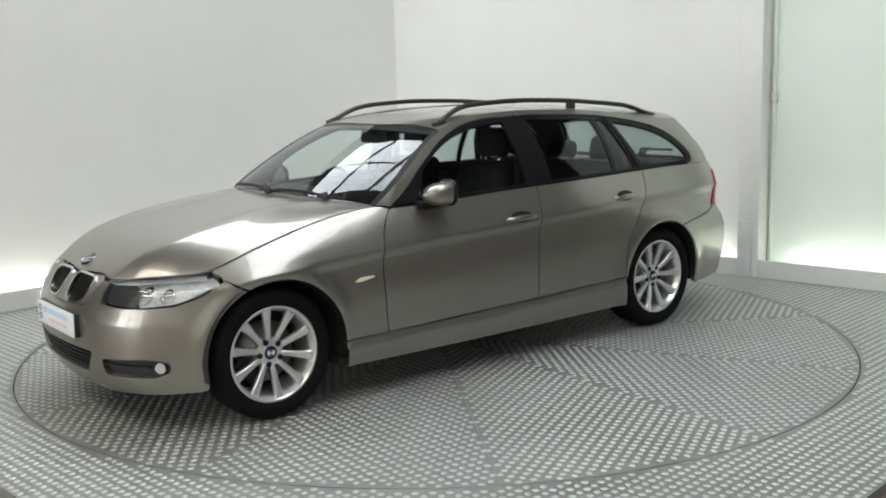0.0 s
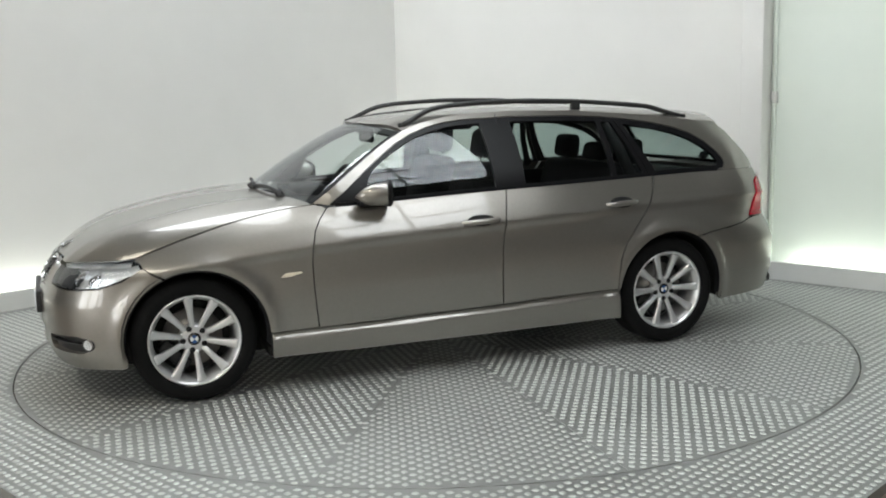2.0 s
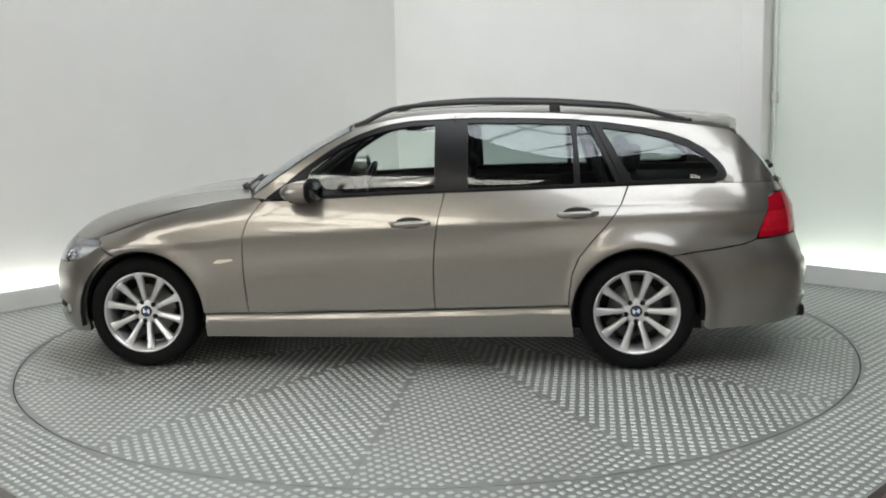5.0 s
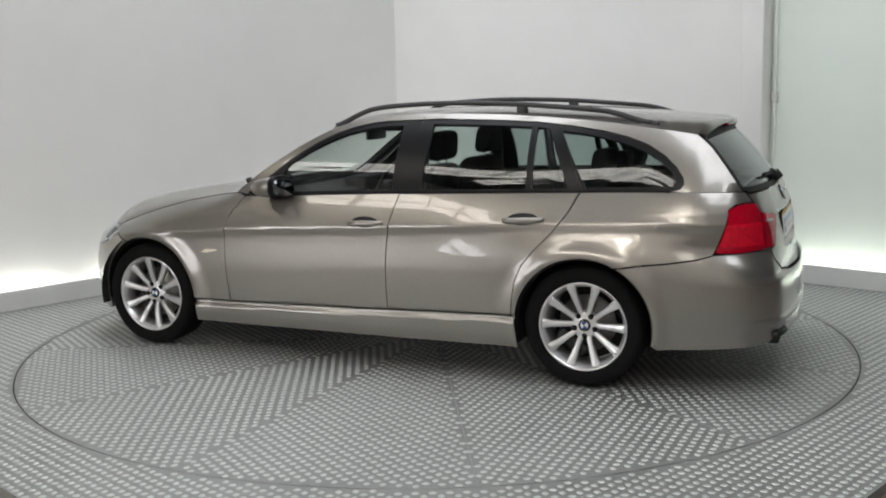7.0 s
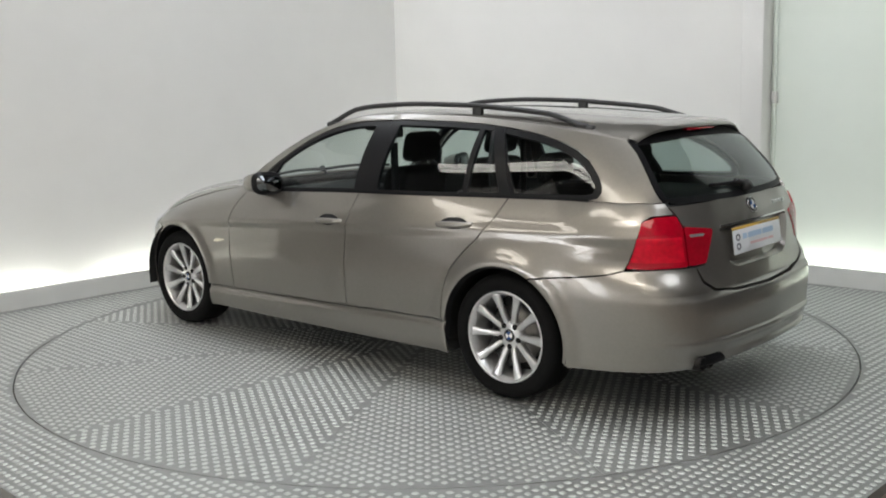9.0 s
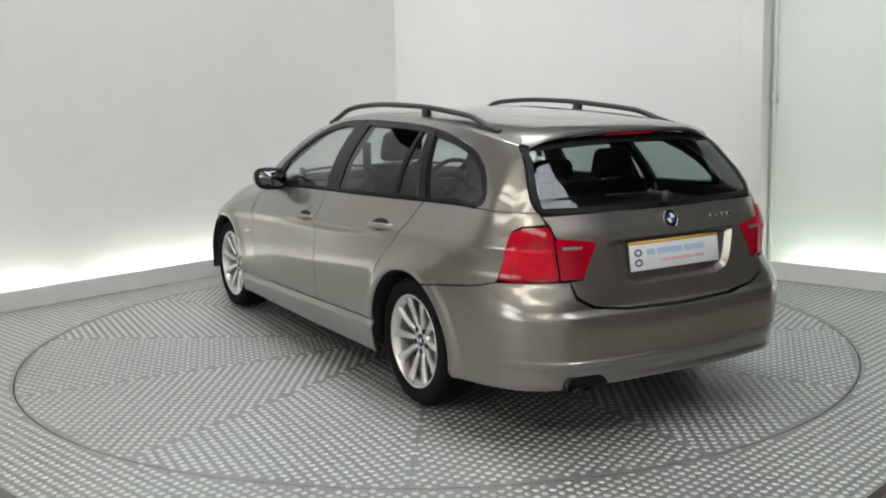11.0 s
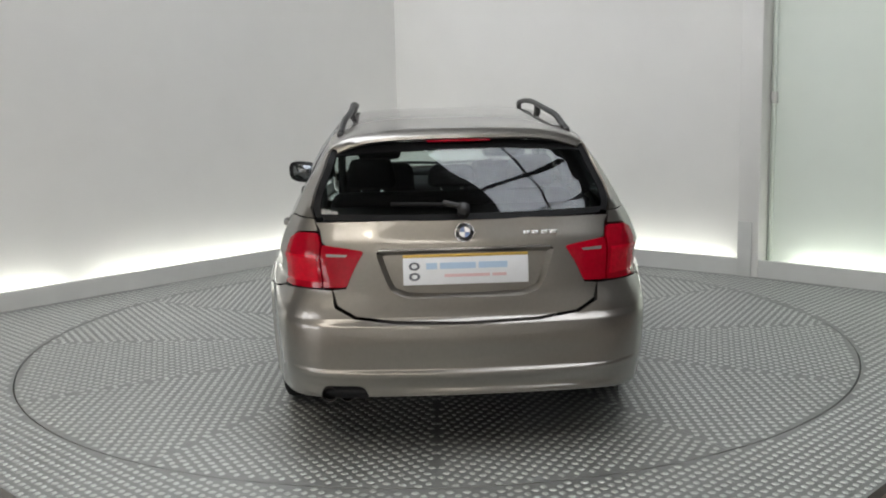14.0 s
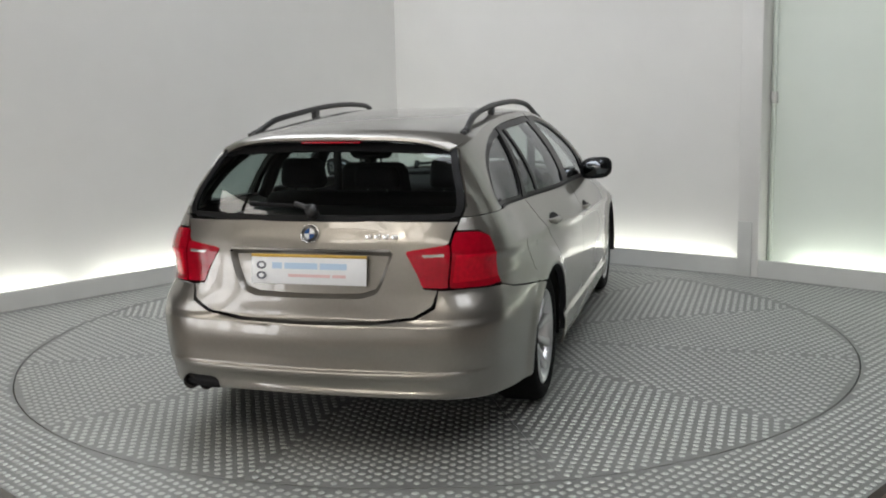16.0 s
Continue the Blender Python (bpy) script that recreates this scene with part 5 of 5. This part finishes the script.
def build_handle(door, x, z, m):
    """A pull handle over a flat dark oval that stands for the scoop's shade."""
    y = body_y(x, z)
    s0 = s_of_x(x)
    # no scoop is cut; its shade is a dark oval laid on the door
    cup = [(s0 + 0.080 * math.cos(a), z + 0.006 + 0.029 * math.sin(a)) for a in np.linspace(0, 2 * math.pi, 25)[:-1]]
    part("handle_shade", panel_bm(cup, body, 0.03, depth=-0.0025, rim=0.003), CABIN, door, "flat dark oval for the shade in the handle's scoop", mirror=m < 0)
    bm = bmesh.new()
    rows = []
    for i in range(15):
        u = -1 + 2 * i / 14
        out = 0.026 * (1 - abs(u)**4) + 0.002
        hh = 0.0175 * (1 - 0.35 * u * u)
        xx = x - 0.112 * u
        yy = body_y(xx, z)
        rows.append([bm.verts.new((xx, yy + out - d, z + 0.004 * u + e * hh)) for d, e in ((0.014, -1), (0.002, -0.8), (0, 0), (0.004, 0.8), (0.014, 1))])
    for p, q in zip(rows, rows[1:]):
        for k in range(4):
            bm.faces.new((p[k], p[k + 1], q[k + 1], q[k]))
        bm.faces.new((p[4], p[0], q[0], q[4]))
    bm.faces.new(rows[0])
    bm.faces.new(rows[-1][::-1])
    bmesh.ops.recalc_face_normals(bm, faces=bm.faces)
    part("door_handle", bm, PAINT, door, "body-coloured pull handle", mirror=m < 0)


def roundel(parent, m, r):
    """A round badge with quartered field; m places it facing +z."""
    base = lathe_bm([(0.0, 0.004), (r * 0.93, 0.004), (r, 0.002), (r, -0.01)], 32)
    base.transform(m @ Matrix.Rotation(radians(90), 4, "X"))
    ring = part("badge", base, ROUND_BLACK, parent, "round badge with blue and white quarters")
    rim = tube_bm([(r * 0.97 * math.cos(a), r * 0.97 * math.sin(a), 0.003) for a in np.linspace(0, 2 * math.pi, 33)], r * 0.05, 6, cap=False)
    rim.transform(m)
    part("badge_rim", rim, CHROME, ring)
    for i in range(4):
        bm = bmesh.new()
        vs = [bm.verts.new((0, 0, 0.0055))] + [bm.verts.new((r * 0.56 * math.cos(radians(90 * i + 15 * k)), r * 0.56 * math.sin(radians(90 * i + 15 * k)), 0.0055)) for k in range(7)]
        bm.faces.new(vs)
        bm.transform(m)
        part("badge_quarter", bm, ROUND_BLUE if i % 2 else ROUND_WHITE, ring, smooth=False)


def plate(car, m, name, rear):
    """A show plate with a printed heading; m maps x across, y up, z outwards."""
    def flat(x0, x1, y0, y1, z0, z1, bev=0.0):
        bm = box_bm(x0, x1, y0, y1, z0, z1, bev)
        bm.transform(m)
        return bm
    pl = part(name, flat(-0.262, 0.262, -0.057, 0.057, 0, 0.006, 0.002), PLATE_WHITE, car, "white show plate with pale blue printed bars")
    if rear:
        part("upper_edge", flat(-0.262, 0.262, 0.0575, 0.070, 0, 0.005), PLATE_YELLOW, pl, "amber strip above the plate")
    z0, z1 = 0.0062, 0.0070
    x = -0.165
    for w in (0.045, 0.150, 0.120):
        part("print_bar", flat(x, x + w, 0.008, 0.034, z0, z1), PLATE_BLUE, pl, smooth=False)
        x += w + 0.012
    part("print_bar", flat(-0.09, 0.10, -0.026, -0.014, z0, z1), PLATE_PINK, pl, smooth=False)
    part("print_bar", flat(0.11, 0.17, -0.026, -0.014, z0, z1), PLATE_PINK, pl, smooth=False)
    for yy in (0.022, -0.022):
        bm = lathe_bm([(0.011, z0), (0.020, z0), (0.020, z1), (0.011, z1), (0.011, z0)], 20)
        bm.transform(m @ Matrix.Translation((-0.215, yy, 0)) @ Matrix.Diagonal((1.15, 0.85, 1, 1)) @ Matrix.Rotation(radians(90), 4, "X") @ Matrix.Translation((0, 0, 0)))
        part("print_ring", bm, PLATE_GREY, pl)


def build_details(car):
    for m, (fd, rd) in zip((1, -1), zip(DOORS, REAR_DOORS)):
        build_mirror(car, m)
        build_handle(fd, -0.165, 0.818, m)
        build_handle(rd, -1.065, 0.857, m)
        rep_poly = round_poly(sx([(0.945, 0.607), (0.915, 0.628), (0.835, 0.630), (0.828, 0.622), (0.90, 0.606)]), 0.006, 3)
        part("side_repeater", panel_bm(rep_poly, body, 0.03, depth=-0.004, rim=0.006), REPEATER, car, "pale side repeater lamp", mirror=m < 0)
        # mud flap edge behind the front wheel and arch lip
        for c in (ARCH_F, ARCH_R):
            lip = arc(c[0], c[1], ARCH_RAD + 0.001, -8, 188, 28)
            bm = bmesh.new()
            rows = []
            for x, z in lip:
                p = Vector(body(s_of_x(x), z))
                inner = Vector((c[0] + (p.x - c[0]) * 0.965, p.y - 0.030, c[1] + (p.z - c[1]) * 0.965))
                rows.append([bm.verts.new((p.x, p.y - 0.002, p.z)), bm.verts.new(inner)])
            for p, q in zip(rows, rows[1:]):
                bm.faces.new((p[0], p[1], q[1], q[0]))
            part("arch_lip", bm, SEAL, car, mirror=m < 0)
    # fuel flap on the right flank
    ff = round_poly(sx([(-1.52, 0.85), (-1.52, 0.70), (-1.68, 0.70), (-1.68, 0.85)]), 0.03)
    part("fuel_flap", panel_bm(ff, body, 0.04, depth=-0.0015, rim=0.004), PAINT, car, "fuel filler flap", mirror=True)
    # badges
    tail_n = Vector((-1, 0, 0.38)).normalized()
    bx = body(S_END, 0.940)
    up = Vector((0.38, 0, 1)).normalized()
    right = up.cross(tail_n)
    m4 = Matrix((right, up, tail_n)).transposed().to_4x4()
    roundel(car, Matrix.Translation(Vector((bx[0], 0, 0.940)) + tail_n * 0.004) @ m4, 0.041)
    # model badge: unreadable, so plain bars
    for i, w in enumerate((0.027, 0.027, 0.027, 0.028)):
        y = -0.262 - 0.038 * i
        s = S_END - s_rear(abs(y))
        p = Vector(body(s_rear(abs(y)), 0.932))
        part("badge_bar", box_bm(p.x - 0.004, p.x + 0.004, y - w / 2, y + w / 2, 0.912, 0.940, 0.003), CHROME, car)
    px = body(S_END, 0.79)[0]
    pn = Vector((-1, 0, 0.13)).normalized()
    pu = Vector((0.13, 0, 1)).normalized()
    plate(car, Matrix.Translation((px + 0.016, 0, 0.787)) @ Matrix((pu.cross(pn), pu, pn)).transposed().to_4x4(), "rear_plate", True)
    fn, fu = Vector((1, 0, 0.02)).normalized(), Vector((-0.02, 0, 1)).normalized()
    plate(car, Matrix.Translation((2.115, 0, 0.478)) @ Matrix((fu.cross(fn), fu, fn)).transposed().to_4x4(), "front_plate", False)
    part("plate_mount", box_bm(2.07, 2.116, -0.255, 0.255, 0.42, 0.535, 0.006), PLASTIC, car, "black plate mount")
    hn = Vector((0.40, 0, 1)).normalized()
    hp = Vector(hood(0.0, 0.95))
    hu = Vector((-1, 0, 0.40)).normalized()
    roundel(car, Matrix.Translation(hp + hn * 0.001) @ Matrix((hu.cross(hn), hu, hn)).transposed().to_4x4(), 0.041)
    # rear wiper
    def on_glass(t, b, lift):
        e = 1e-3
        p = Vector(rear_screen(t, b))
        n = (Vector(rear_screen(t + e, b)) - p).cross(Vector(rear_screen(t, b + e)) - p).normalized()
        return p + n * lift
    sgn = 1 if on_glass(0, 0.5, 1.0).x < rear_screen(0, 0.5)[0] else -1
    arm = [on_glass(0.01 - 0.02 * i, 0.07 + 0.012 * i, sgn * (0.032 - 0.001 * i)) for i in range(8)]
    wip = part("rear_wiper", tube_bm(arm, 0.012, 8), PLASTIC, car, "black rear wiper")
    part("blade", tube_bm([on_glass(0.02 - 0.045 * i, 0.13 + 0.002 * i, sgn * 0.018) for i in range(12)], 0.010, 6, 0.7), SEAL, wip)
    part("pivot", tube_bm([on_glass(0.0, 0.055, -sgn * 0.005), on_glass(0.0, 0.06, sgn * 0.045)], 0.026, 14), PLASTIC, wip)
    # windscreen wipers
    def on_screen(t, b, lift):
        p = Vector(windscreen(t, b))
        return p + Vector((0.5, 0, 0.85)) * lift
    for t0, t1 in ((0.62, -0.05), (-0.05, -0.78)):
        pts = [on_screen(t0 + (t1 - t0) * i / 10, 0.015 + 0.05 * math.sin(math.pi * i / 10) * 0.6, 0.022) for i in range(11)]
        w = part("windscreen_wiper", tube_bm(pts, 0.010, 8), PLASTIC, car, "black windscreen wiper")
        part("pivot", tube_bm([on_screen(t0, 0.0, -0.01), on_screen(t0, 0.0, 0.05)], 0.020, 10), PLASTIC, w)
    # exhaust
    for dy in (0.0, 0.075):
        bm = lathe_bm([(0.031, 0.0), (0.035, -0.005), (0.035, -0.22), (0.029, -0.22), (0.029, 0.0), (0.031, 0.0)], 24)
        bm.transform(Matrix.Translation((-2.314, 0.510 + dy, 0.276)) @ Matrix.Rotation(radians(90), 4, "Z"))
        part("exhaust_pipe", bm, EXHAUST, car, "dark steel tailpipe")
        # black disc stands for the shade inside the pipe
        bm = lathe_bm([(0.0, -0.03), (0.029, -0.03)], 20)
        bm.transform(Matrix.Translation((-2.314, 0.510 + dy, 0.276)) @ Matrix.Rotation(radians(90), 4, "Z"))
        part("pipe_shade", bm, UNDER, car)
    # bumper is uncut here; a black patch on it stands for the opening's shade
    part("cutout_shade", panel_bm(round_poly([(-(S_END - s_rear(0.435)), 0.262), (-(S_END - s_rear(0.45)), 0.302), (-(S_END - s_rear(0.475)), 0.314), (-(S_END - s_rear(0.60)), 0.312), (-(S_END - s_rear(0.625)), 0.296), (-(S_END - s_rear(0.64)), 0.256)], 0.02),
                                    lambda a, b: (body(S_END - abs(a), b)[0], body(S_END - abs(a), b)[1], b), 0.03, depth=-0.002, rim=0.004), SEAL, car, "black patch for the shade in the cut-out over the tailpipes")


build_cabin(CAR)
build_details(CAR)


def motions():
    turns = [(0.0, 218.05), (1.0, 209.30), (2.0, 200.54), (3.0, 191.72), (4.0, 182.82), (6.5, 160.43), (7.5, 151.47), (8.5, 142.48), (9.0, 137.94),
             (11.5, 115.13), (12.5, 106.01), (13.5, 96.86), (14.5, 87.64), (15.5, 78.42), (16.0, 73.79)]
    walk(CAR, [(t, pose(0, 0, 0.003, 0, 0, a) @ pose(0.209, -0.044, 0)) for t, a in turns])
    walk(TABLE, [(t, pose(0, 0, 0, 0, 0, a)) for t, a in turns])


motions()
